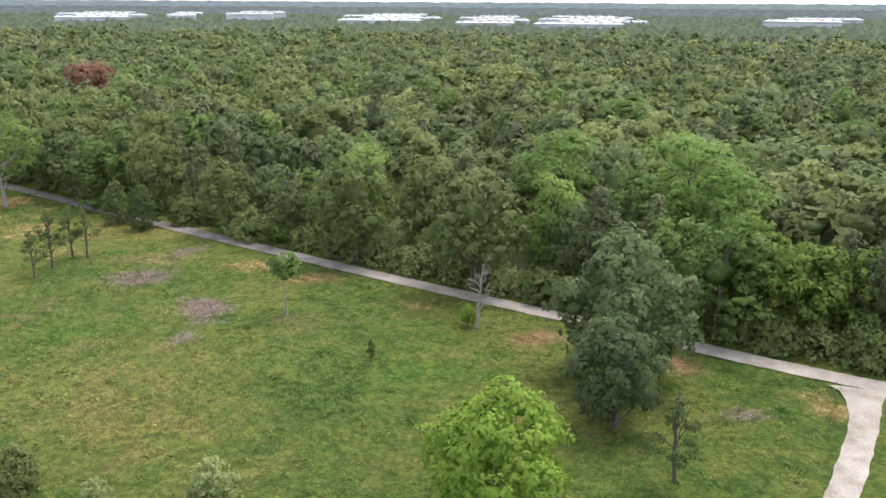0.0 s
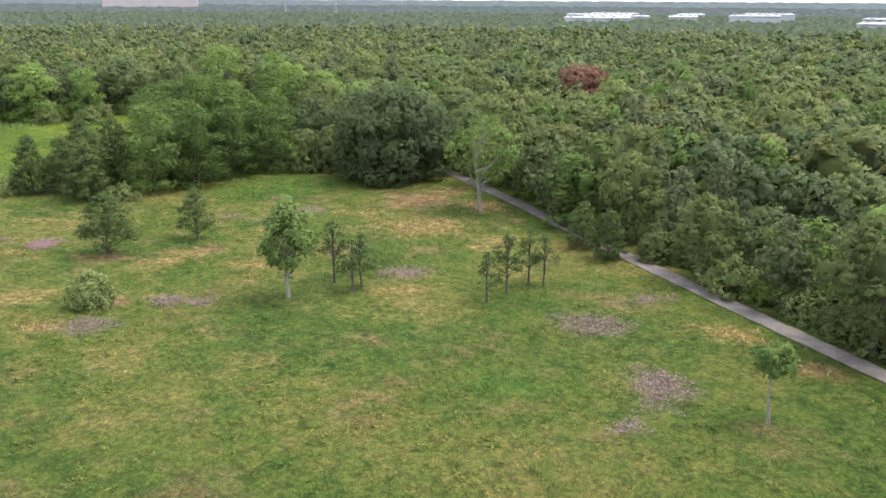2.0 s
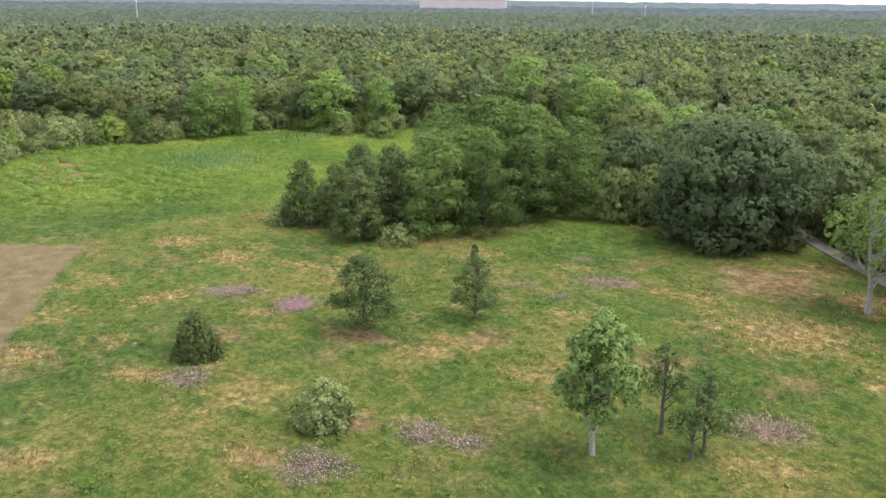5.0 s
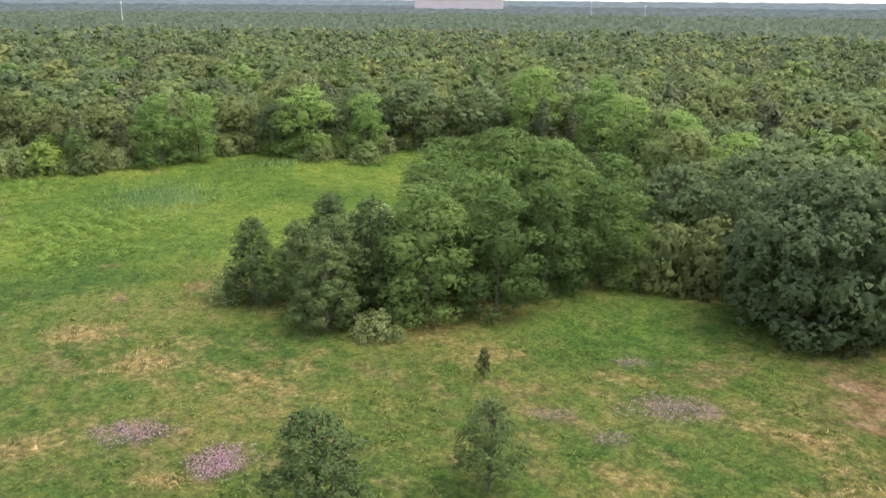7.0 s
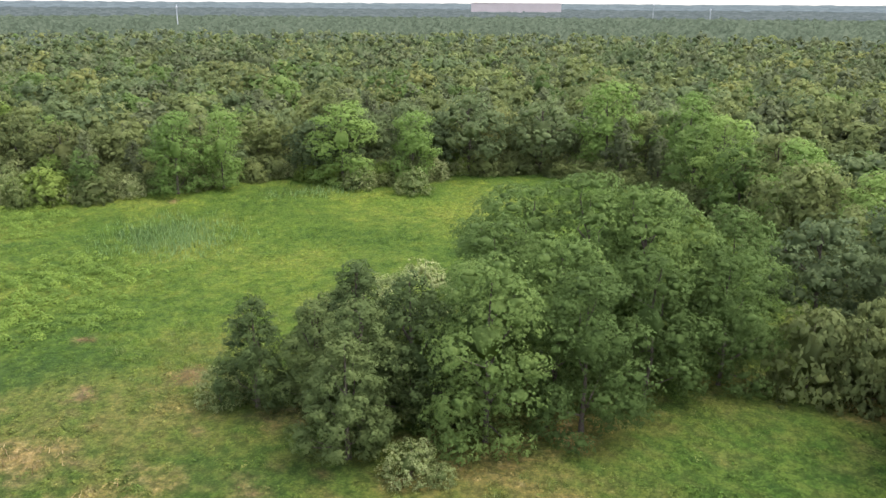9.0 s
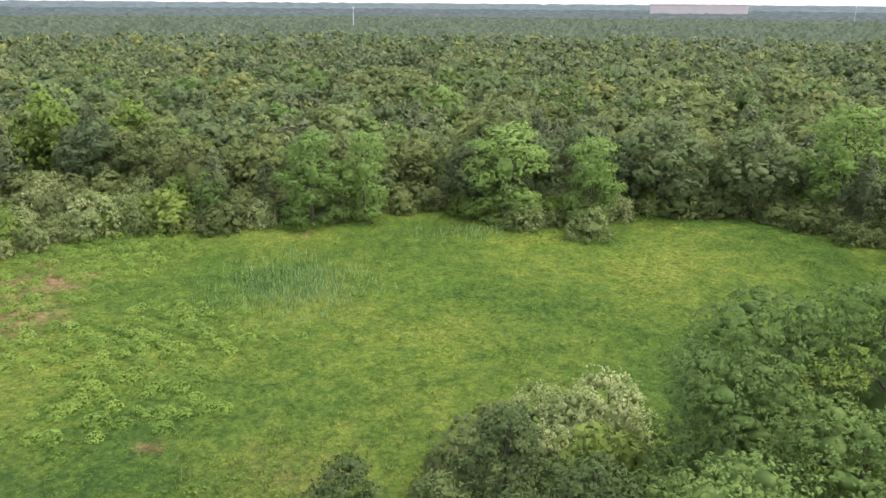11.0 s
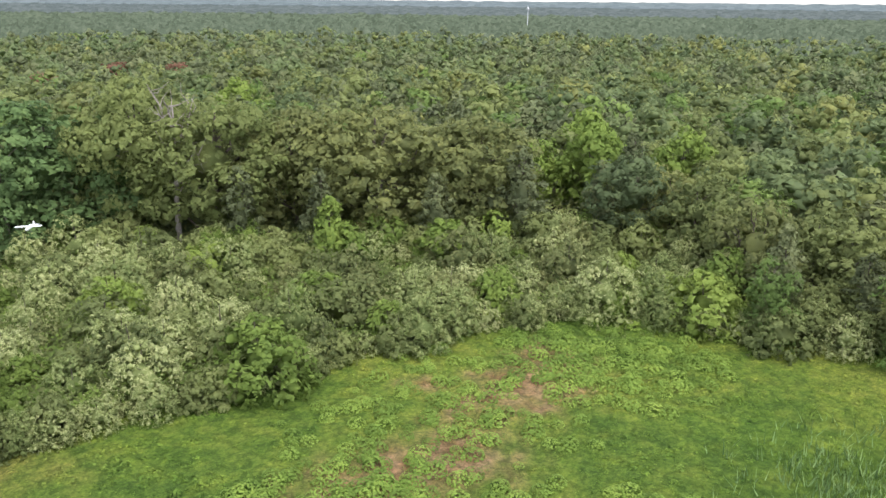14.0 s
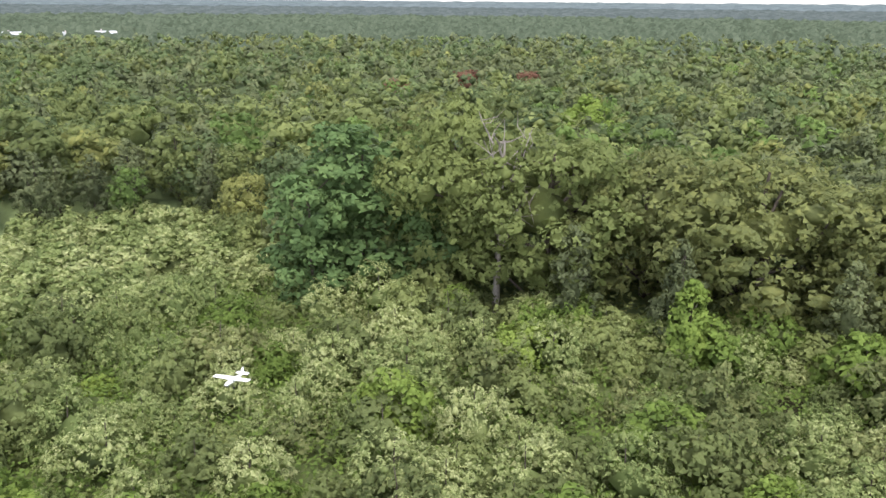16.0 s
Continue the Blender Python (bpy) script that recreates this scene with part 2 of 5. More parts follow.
# ---------------------------------------------------------------- mesh helpers
def mesh_from(name, verts, quads=None, tris=None, mats=(), face_attr=None, smooth=False, normals=None):
    """A mesh from arrays of vertices and of quad and triangle corners."""
    verts = np.asarray(verts, dtype=np.float32).reshape(-1, 3)
    q = np.zeros((0, 4), int) if quads is None else np.asarray(quads, int).reshape(-1, 4)
    t = np.zeros((0, 3), int) if tris is None else np.asarray(tris, int).reshape(-1, 3)
    me = bpy.data.meshes.new(name)
    me.vertices.add(len(verts))
    me.vertices.foreach_set("co", verts.ravel())
    loops = np.concatenate([q.ravel(), t.ravel()]).astype(np.int32)
    total = np.concatenate([np.full(len(q), 4), np.full(len(t), 3)]).astype(np.int32)
    me.loops.add(len(loops))
    me.loops.foreach_set("vertex_index", loops)
    me.polygons.add(len(total))
    me.polygons.foreach_set("loop_start", (np.cumsum(total) - total).astype(np.int32))
    for key, val in (face_attr or {}).items():
        me.attributes.new(key, "FLOAT", "FACE").data.foreach_set("value", np.asarray(val, dtype=np.float32))
    if smooth:
        me.polygons.foreach_set("use_smooth", np.ones(len(total), bool) if smooth is True else np.arange(len(total)) >= smooth)
    for m in mats:
        me.materials.append(m)
    me.update(calc_edges=True)
    if normals is not None:
        me.attributes.new("custom_normal", "FLOAT_VECTOR", "POINT").data.foreach_set("vector", np.asarray(normals, dtype=np.float32).ravel())
    return me


def part(name, data, parent, label=""):
    ob = new(name, data)
    ob.parent = parent
    return tagged(ob, label) if label else ob


def unit(v):
    return v / np.maximum(np.linalg.norm(v, axis=-1, keepdims=True), 1e-9)


PHI = (1 + 5 ** 0.5) / 2
ICO_V = unit(np.array([(-1, PHI, 0), (1, PHI, 0), (-1, -PHI, 0), (1, -PHI, 0), (0, -1, PHI), (0, 1, PHI), (0, -1, -PHI), (0, 1, -PHI), (PHI, 0, -1), (PHI, 0, 1), (-PHI, 0, -1), (-PHI, 0, 1)], float))
ICO_F = np.array([(0, 11, 5), (0, 5, 1), (0, 1, 7), (0, 7, 10), (0, 10, 11), (1, 5, 9), (5, 11, 4), (11, 10, 2), (10, 7, 6), (7, 1, 8), (3, 9, 4), (3, 4, 2), (3, 2, 6), (3, 6, 8), (3, 8, 9), (4, 9, 5), (2, 4, 11), (6, 2, 10), (8, 6, 7), (9, 8, 1)])


OCT_V = np.array([(1, 0, 0), (0, 1, 0), (-1, 0, 0), (0, -1, 0), (0, 0, 1), (0, 0, -1)], float)
OCT_F = np.array([(0, 1, 4), (1, 2, 4), (2, 3, 4), (3, 0, 4), (1, 0, 5), (2, 1, 5), (3, 2, 5), (0, 3, 5)])


def sprays(rng, p, nrm, size, slim=0.55, droop=0.25):
    """Small leaf sprays, one triangle each, at the points p."""
    k = len(p)
    t = unit(np.cross(nrm, unit(rng.normal(size=(k, 3)))))
    b = np.cross(nrm, t)
    s = size * rng.uniform(0.6, 1.4, (k, 1))
    v = np.stack([p + t * s - nrm * s * droop, p - t * s * 0.7 + b * s * slim * 1.3, p - t * s * 0.7 - b * s * slim * 1.3], 1)
    return v.reshape(-1, 3), np.arange(3 * k).reshape(-1, 3)


def foliage(rng, lobes, count, size, core=0.72, up=0.5, loose=0.12, slim=0.55, floor=-1.0, simple=False, tuft=8):
    """Leaf sprays in domed tufts over the outsides of ellipsoid lobes (x, y, z, r, rz), with a core in each so that the crown is dense."""
    lobes = np.asarray(lobes, float)
    c, r, rz = lobes[:, :3], lobes[:, 3], lobes[:, 4]
    w = r * (r + rz)
    m = max(5, count // tuft)
    pick = rng.choice(len(lobes), int(m * 3.0), p=w / w.sum())
    d = unit(rng.normal(size=(len(pick), 3)) + (0, 0, 0.3))
    d[:, 2] = np.where(d[:, 2] < floor, -d[:, 2], d[:, 2])
    rad = np.stack([r, r, rz], 1)[pick]
    bend, ph = rng.normal(size=(len(lobes), 3))[pick], rng.uniform(0, 6.283, len(lobes))[pick]
    swell = 0.2 * np.sin((d * bend).sum(1) * 3.2 + ph)[:, None] + 0.12 * np.sin((d * bend[:, ::-1]).sum(1) * 6.5 - ph)[:, None]
    p = c[pick] + d * rad * (1 + swell + rng.normal(size=(len(pick), 1)) * loose)
    hidden = np.zeros(len(p), bool)
    for i in range(len(lobes)):
        q = (p - c[i]) / (r[i], r[i], rz[i])
        hidden |= ((q ** 2).sum(1) < 0.8) & (pick != i)
    keep = np.flatnonzero(~hidden)[:m]
    p, d = p[keep], d[keep]
    k = len(p)
    cn = unit(d * 0.8 + (0, 0, up * 0.7) + rng.normal(size=d.shape) * 0.26)
    crown = unit(p - np.average(c, axis=0, weights=w))
    t = unit(np.cross(cn, unit(rng.normal(size=(k, 3)))))
    b = np.cross(cn, t)
    rho, phi = np.sqrt(rng.random((k, tuft, 1))), rng.uniform(0, 6.283, (k, tuft, 1))
    out = rho * (np.cos(phi) * t[:, None] + np.sin(phi) * b[:, None])
    reach = size * 2.1 * rng.uniform(0.65, 1.4, (k, 1, 1))
    leaf = (p[:, None] + reach * (out - 0.55 * rho ** 2 * cn[:, None])).reshape(-1, 3)
    face = unit(cn[:, None] + 0.8 * out + rng.normal(size=out.shape) * 0.3).reshape(-1, 3)
    v, q = sprays(rng, leaf, face, size, slim)
    sn = unit(cn[:, None] * 0.55 + out * 0.5 + d[:, None] * 0.35 + crown[:, None] * 0.4 + rng.normal(size=out.shape) * 0.12)
    sn = np.repeat(sn.reshape(-1, 3), 3, axis=0)
    tv, tf, tn_ = np.zeros((0, 3)), np.zeros((0, 3), int), np.zeros((0, 3))
    if core:
        bv, bf = (OCT_V * 1.12, OCT_F) if simple else (ICO_V, ICO_F)
        nb = len(bv)
        inner = np.where(rz > 1.9 * np.median(rz), 0.78, 0.63)[:, None, None]
        tv = (c[:, None] + bv[None] * np.stack([r, r, rz], 1)[:, None] * core * inner * rng.uniform(0.7, 1.15, (len(lobes), nb, 1))).reshape(-1, 3)
        tf = (bf[None] + nb * np.arange(len(lobes))[:, None, None]).reshape(-1, 3) + len(v)
        tn_ = np.tile(bv, (len(lobes), 1)) + rng.normal(size=(len(tv), 3)) * 0.35
    return np.concatenate([v, tv]), q, tf, unit(np.concatenate([sn, tn_]))  # corners, sprays, cores, normals that follow the tufts


def tube(path, radii, sides=7):
    """Tapered tube along a path, closed at its end."""
    path, radii = np.asarray(path, float), np.asarray(radii, float)
    ang = np.arange(sides) * 2 * np.pi / sides
    rings = []
    for i in range(len(path)):
        d = unit(path[min(i + 1, len(path) - 1)] - path[max(i - 1, 0)])
        s = unit(np.cross(d, (0.31, 0.95, 0.02) if abs(d[2]) > 0.5 else (0, 0, 1)))
        b = np.cross(d, s)
        rings.append(path[i] + radii[i] * (np.cos(ang)[:, None] * s + np.sin(ang)[:, None] * b))
    v = np.concatenate(rings)
    k = np.arange(sides)
    q = np.concatenate([np.stack([k + i * sides, (k + 1) % sides + i * sides, (k + 1) % sides + (i + 1) * sides, k + (i + 1) * sides], 1) for i in range(len(path) - 1)])
    return v, q


def wood(rng, tubes):
    vs, qs, n = [], [], 0
    for path, radii, sides in tubes:
        v, q = tube(path, radii, sides)
        vs.append(v)
        qs.append(q + n)
        n += len(v)
    return np.concatenate(vs), np.concatenate(qs)


def bent(rng, a, b, k=4, wob=0.06):
    a, b = np.asarray(a, float), np.asarray(b, float)
    t = np.linspace(0, 1, k)[:, None]
    p = a + (b - a) * t + rng.normal(size=(k, 3)) * np.linalg.norm(b - a) * wob * (np.sin(np.pi * t))
    return p


# ---------------------------------------------------------------- lobes of each kind of crown
def broad_lobes(rng, h, w, low=0.25, n=20, flat=0.75, rs=1.0):
    """Rounded crown of a broadleaved tree, h high and w wide, from low*h up."""
    out = []
    zc, zr, rr = h * (1 + low) / 2, h * (1 - low) / 2, w / 2
    for i in range(n):
        d = unit(rng.normal(size=3))
        k = rng.uniform(0.45, 0.72) if rs == 1.0 else rng.uniform(0.62, 0.86)
        r = rng.uniform(0.2, 0.34) * w * 0.72 * rs
        z = zc + d[2] * zr * k
        taper = 1.0 if z < zc else 1.0 - 0.35 * (z - zc) / zr
        out.append((d[0] * rr * k * taper * 1.05, d[1] * rr * k * taper * 1.05, z, r, r * flat))
    out.append((0, 0, zc, rr * 0.55, zr * 0.6))
    return out


def skirted_lobes(rng, h, w, n=80):
    """A spreading crown whose lowest boughs rest on the ground."""
    out = broad_lobes(rng, h, w, 0.04, n, 0.75, 0.55)
    for i in range(26):
        a, q = i * 2.4, w * rng.uniform(0.24, 0.42)
        out.append((q * math.cos(a), q * math.sin(a), h * rng.uniform(0.08, 0.22), w * 0.085, w * 0.07))
    return out


def layered_lobes(rng, h, w, low=0.2, n=26):
    """Flat leafy shelves, as locusts carry them."""
    out = []
    for i in range(n):
        z = h * (low + (0.97 - low) * (i + rng.random()) / n)
        k = (z / h - low) / (1 - low)
        reach = w / 2 * (0.95 * math.sin(math.pi * min(0.97, 0.22 + 0.72 * k)) ** 0.7)
        a = rng.uniform(0, 6.283)
        q = reach * rng.uniform(0.3, 0.98)
        r = w * rng.uniform(0.12, 0.2) * (0.86 if n > 40 else 1.0)
        out.append((q * math.cos(a), q * math.sin(a), z - r * 0.3, r, r * rng.uniform(0.4, 0.68)))
    out.append((0, 0, h * (0.5 + low / 2), w * 0.24, h * 0.26))
    return out


def pine_lobes(rng, h, w, low=0.3, whorls=7, per=5, sparse=1.0):
    out = []
    for i in range(whorls):
        k = i / (whorls - 1)
        z = h * (low + (0.95 - low) * k)
        reach = w / 2 * (1 - k) ** 0.75 * 0.85 + 0.12 * w / 2
        for j in range(per if k < 0.85 else 2):
            if rng.random() > sparse:
                continue
            a = rng.uniform(0, 6.283)
            q = reach * rng.uniform(0.45, 1.0)
            r = w * rng.uniform(0.1, 0.18) * (1 - 0.35 * k)
            out.append((q * math.cos(a), q * math.sin(a), z + q * 0.12 + rng.normal() * 0.1, r, r * 0.38))
    out.append((0, 0, h * 0.95, w * 0.07, h * 0.05))
    return out


def bushy_pine_lobes(rng, h, w, low=0.05, n=60, flat=0.65):
    """A full pine: boughs at all heights round a dense middle, narrowing to a blunt top."""
    out = [(0, 0, h * (0.42 + low / 2), w * 0.22, h * 0.34), (0, 0, h * 0.93, w * 0.09, h * 0.07)]
    for i in range(n):
        k = (i + rng.random()) / n
        reach = w / 2 * (0.9 * (1 - k) ** 0.5 * min(1.0, 0.7 + 1.6 * k) + 0.06)
        a, q = i * 2.4 + rng.normal() * 0.4, reach * rng.uniform(0.45, 0.95)
        r = w * rng.uniform(0.08, 0.14) * (1 - 0.4 * k)
        out.append((q * math.cos(a), q * math.sin(a), h * (low + 0.06 + (0.88 - low) * k) + q * 0.08, r, r * flat * rng.uniform(0.75, 1.2)))
    return out


def plume_lobes(rng, h, w, n=40):
    """A mounded shrub of upright leafy shoots."""
    out = [(0, 0, h * 0.36, w * 0.37, h * 0.37)]
    for i in range(n):
        d = unit(rng.normal(size=3) + (0, 0, 0.35))
        d[2] = abs(d[2])
        k = rng.uniform(0.62, 0.84)
        rz = h * rng.uniform(0.09, 0.17)
        out.append((d[0] * w / 2 * k, d[1] * w / 2 * k, h * (0.14 + 0.84 * d[2] * k), w * rng.uniform(0.06, 0.1), rz))
    for i in range(7):
        out.append((w * 0.36 * math.cos(i * 0.9), w * 0.36 * math.sin(i * 0.9), h * 0.12, w * 0.13, h * 0.13))
    return out


def cone_lobes(rng, h, w, n=26):
    out = []
    for i in range(n):
        k = (i + rng.random()) / n
        a = rng.uniform(0, 6.283)
        q = w / 2 * (1 - k) ** 0.6 * 0.72 * min(1, 0.55 + 3 * k)
        out.append((q * math.cos(a), q * math.sin(a), h * (0.1 + 0.82 * k), w * 0.14 * (1.1 - 0.6 * k), h * 0.1))
    out.append((0, 0, h * 0.42, w * 0.3, h * 0.36))
    return out


def cedar_lobes(rng, h, w, n=26):
    """A bushy cedar: upswept plumes that end in points."""
    out = [(0, 0, h * 0.4, w * 0.32, h * 0.36), (0, 0, h * 0.8, w * 0.06, h * 0.2)]
    for i in range(n):
        a, k = rng.uniform(0, 6.283), math.sqrt((i + 0.5) / n)
        q = w / 2 * k * 0.82
        top = h * (1.0 - 0.5 * k ** 1.6) * rng.uniform(0.88, 1.04)
        out.append((q * math.cos(a), q * math.sin(a), top - h * 0.17, w * 0.075, h * 0.18))
        out.append((q * math.cos(a) * 1.08, q * math.sin(a) * 1.08, max(top - h * 0.42, h * 0.16), w * 0.12, h * 0.16))
    return out


def shrub_lobes(rng, h, w, n=16):
    out = []
    for i in range(n):
        d = unit(rng.normal(size=3))
        d[2] = abs(d[2])
        k = rng.uniform(0.5, 0.75)
        r = w * rng.uniform(0.12, 0.2)
        out.append((d[0] * w / 2 * k, d[1] * w / 2 * k, h * (0.15 + 0.69 * d[2] * k / 0.75), r, r * 0.85))
    for i in range(6):
        out.append((w * 0.34 * math.cos(i * 1.05), w * 0.34 * math.sin(i * 1.05), h * 0.1, w * 0.15, h * 0.14))
    out.append((0, 0, h * 0.4, w * 0.36, h * 0.4))
    return out


def limbs_to(rng, lobes, h, base_r, low, top=0.85, count=7, lean=0.0, wob=0.03):
    """Trunk with limbs that run out to some of the lobes."""
    tip = np.array((rng.normal() * h * wob + lean * h, rng.normal() * h * wob, h * top))
    trunk = bent(rng, (0, 0, -0.3), tip, 6, wob * 0.5)
    tubes = [(trunk, np.linspace(base_r, base_r * 0.2, 6) * np.array([1.35, 1, 1, 1, 1, 1]), 8)]
    idx = rng.permutation(len(lobes))[:count]
    for i in idx:
        end = np.array(lobes[i][:3])
        z0 = min(max(low * h * 0.8, end[2] - h * rng.uniform(0.12, 0.3)), h * 0.8)
        start = trunk[0] + (trunk[-1] - trunk[0]) * (z0 / (h * top))
        tubes.append((bent(rng, start, end, 4, 0.07), np.linspace(base_r * 0.42, base_r * 0.1, 4), 5))
    return wood(rng, tubes)


# ---------------------------------------------------------------- kinds of trees
KINDS = {}


def kind(key, thing, mat, bark, make, count, size, label, category="tree", core=0.72, low=0.25, base_r=0.2, variants=2, h=10.0, up=0.5, slim=0.55, limbs=7, loose=0.12):
    """Builds the trunk and crown meshes of a kind once; trees of it share them."""
    made = []
    for i in range(variants):
        rng = np.random.default_rng(sum(map(ord, key)) * 7 + i)
        lobes = make(rng)
        v, q, t, nn = foliage(rng, lobes, count, size * 1.28, core, up, loose, slim, simple=category in ("shrub", "vine"))
        crown = mesh_from(key + "_crown", v, None, np.concatenate([q, t]), [mat], smooth=True, normals=nn)
        v, q = limbs_to(rng, lobes, h, base_r, low, 0.94 if "pine" in key else 0.85, limbs, wob=0.012 if "pine" in key else 0.03)
        trunk = mesh_from(key + "_trunk", v, q, mats=[bark], smooth=True)
        made.append((trunk, crown))
    KINDS[key] = (thing, made, h, label, category)


def ground_z(x, y):
    s = np.clip((-190.0 - x) / 35.0, 0.0, 1.0)
    s = s * s * (3 - 2 * s)
    far = np.clip((np.hypot(np.asarray(x) + 110, y) - 300) / 200, 0, 1)
    return 1.2 * s * (1 - far) + 0.12 * np.sin(np.asarray(x) * 0.11) * np.cos(np.asarray(y) * 0.13)


PLANT = random.Random(5)


def plant(key, x, y, height, width=1.0, variant=None, turn=None, group="", label="", lean=(0, 0)):
    """A tree or shrub of that kind, so high, its width times that of the kind's own proportion."""
    thing, made, h, text, cat = KINDS[key]
    i = PLANT.randrange(len(made)) if variant is None else variant % len(made)
    trunk, crown = made[i]
    root = new(thing)
    root.empty_display_size = 0.5
    s = height / h
    r = PLANT.uniform(0, 360) if turn is None else turn
    root.matrix_world = pose(x, y, float(ground_z(x, y)) - 0.05, lean[0], lean[1], r)
    root.scale = (s * width, s * width, s)
    part("trunk", trunk, root)
    part("crown", crown, root)
    return tagged(root, label or text, cat, group)


R_ = np.random.default_rng
kind("oak", "oak_tree", OAK, BARK, lambda g: broad_lobes(g, 12, 9.5, 0.16, 42, 0.75, 0.72), 4400, 0.15, "green oak tree in full leaf at the woods", h=12, base_r=0.26, low=0.15, variants=4)
kind("dark_oak", "oak_tree", DARK_OAK, BARK, lambda g: broad_lobes(g, 12, 10, 0.12, 44, 0.75, 0.72), 4400, 0.15, "dark green oak tree in full leaf at the woods", h=12, base_r=0.26, low=0.12, variants=3)
kind("locust", "locust_tree", LOCUST, BARK, lambda g: layered_lobes(g, 13, 10, 0.1, 34), 4200, 0.15, "mid-green locust tree with leafy shelves", h=13, base_r=0.22, low=0.14, variants=4, up=0.9)
kind("pine", "pine_tree", PINE, BARK, lambda g: bushy_pine_lobes(g, 11, 6.0, 0.2, 34), 3600, 0.13, "dull dark green pitch pine at the woods", h=11, base_r=0.18, low=0.3, variants=3, slim=0.4, core=0.75)
kind("bronze_oak", "oak_tree", BROWNISH, BARK, lambda g: broad_lobes(g, 12, 10, 0.12, 44, 0.75, 0.72), 4400, 0.15, "oak tree with bronzed yellowish leaves", h=12, base_r=0.26, low=0.12)
kind("blue_locust", "locust_tree", BLUEGREEN, BARK, lambda g: layered_lobes(g, 14, 9, 0.08, 34), 6000, 0.19, "deep blue-green locust tree over shrubs", h=14, base_r=0.24, low=0.1, up=0.9, variants=2)
kind("olive", "olive_shrub", OLIVE, BARK, lambda g: plume_lobes(g, 4, 5, 44), 5000, 0.066, "silver-green autumn olive shrub", "shrub", h=4, base_r=0.08, low=0.1, variants=4, limbs=2, slim=0.35, up=0.8, loose=0.15)
kind("green_shrub", "shrub", OAK, BARK, lambda g: shrub_lobes(g, 4, 5, 18), 2600, 0.1, "dense mid-green shrub at the wood's edge", "shrub", h=4, base_r=0.08, low=0.1, variants=3, limbs=2)
kind("dull_shrub", "shrub", DULL_SHRUB, BARK, lambda g: plume_lobes(g, 4, 5, 30), 3000, 0.085, "dull brownish-green shrub in the thicket", "shrub", h=4, base_r=0.08, low=0.1, variants=2, limbs=2)
kind("vine", "vine_mound", VINE, BARK, lambda g: shrub_lobes(g, 4, 5, 18), 2600, 0.1, "bright green vines heaped over a shrub", "vine", h=4, base_r=0.07, low=0.1, variants=2, limbs=2)


kind("russet", "maple_tree", REDDISH, BARK, lambda g: broad_lobes(g, 12, 8.5, 0.2, 20), 2000, 0.22, "russet-leaved tree among the green woods", h=12, base_r=0.2, low=0.2, variants=1)


# ---------------------------------------------------------------- plan: open field, woods, thicket
def inside(x, y, poly):
    x, y = np.asarray(x, float), np.asarray(y, float)
    res = np.zeros(x.shape, bool)
    for (x0, y0), (x1, y1) in zip(poly, poly[1:] + poly[:1]):
        if y0 == y1:
            continue
        res ^= ((y0 > y) != (y1 > y)) & (x < (x1 - x0) * (y - y0) / (y1 - y0) + x0)
    return res


def edge_distance(x, y, poly):
    x, y = np.asarray(x, float), np.asarray(y, float)
    best = np.full(x.shape, 1e9)
    for (x0, y0), (x1, y1) in zip(poly, poly[1:] + poly[:1]):
        l2 = (x1 - x0) ** 2 + (y1 - y0) ** 2
        t = np.clip(((x - x0) * (x1 - x0) + (y - y0) * (y1 - y0)) / l2, 0, 1)
        best = np.minimum(best, np.hypot(x - x0 - t * (x1 - x0), y - y0 - t * (y1 - y0)))
    return best


FIELD = [(90, 70), (0, 69), (-27, 69.4), (-68, 71.2), (-85, 72.8), (-110, 75.4), (-142, 77), (-165, 76), (-166, 64), (-190, 66), (-213, 61), (-228, 46), (-229, 33),
         (-220, 24), (-221, 16), (-227, 5), (-220, -6), (-214, -20), (-208, -37), (-197, -43), (-187, -45), (-174, -46.5), (-158, -49), (-120, -56), (90, -60)]
THICKET = [(-214, -20), (-208, -37), (-197, -43), (-187, -45), (-174, -46.5), (-158, -49), (-110, -54), (-100, -75), (-140, -122), (-168, -130), (-178, -95), (-193, -72), (-212, -58), (-228, -44)]
ROAD = [(-240, 92), (-170, 80), (-137, 74.5), (-110, 73.2), (-85, 70.7), (-68, 69.3), (-43, 68.3), (-27, 67.3), (-10, 66.2), (0, 66.4), (20, 69), (90, 74)]
SPUR = [(-3, 66.2), (-1.9, 62), (-1.9, 54), (-2.3, 45), (-6, 20), (-8, -40)]
PATH_LINE = [(0, 0), (-30, 15), (-107, 21), (-142, 9), (-160, -15)]

# ---------------------------------------------------------------- ground, one sheet to the horizon
xs = np.concatenate([-np.geomspace(4600, 250, 26), np.arange(-238, 14, 1.0), np.geomspace(18, 4600, 24)])
ys = np.concatenate([-np.geomspace(4600, 70, 26), np.arange(-62, 84, 1.0), np.geomspace(88, 4600, 24)])
gx, gy = np.meshgrid(xs, ys)


def soft_noise(x, y, scale, seed=0):
    return sum(np.sin(x * scale * a + y * scale * b + c + seed * 1.7) for a, b, c in ((1, 0.4, 0.3), (-0.7, 1.1, 2.1), (1.9, -1.3, 4.0), (0.6, 2.3, 1.1), (-2.9, -1.7, 5.2))) / 5


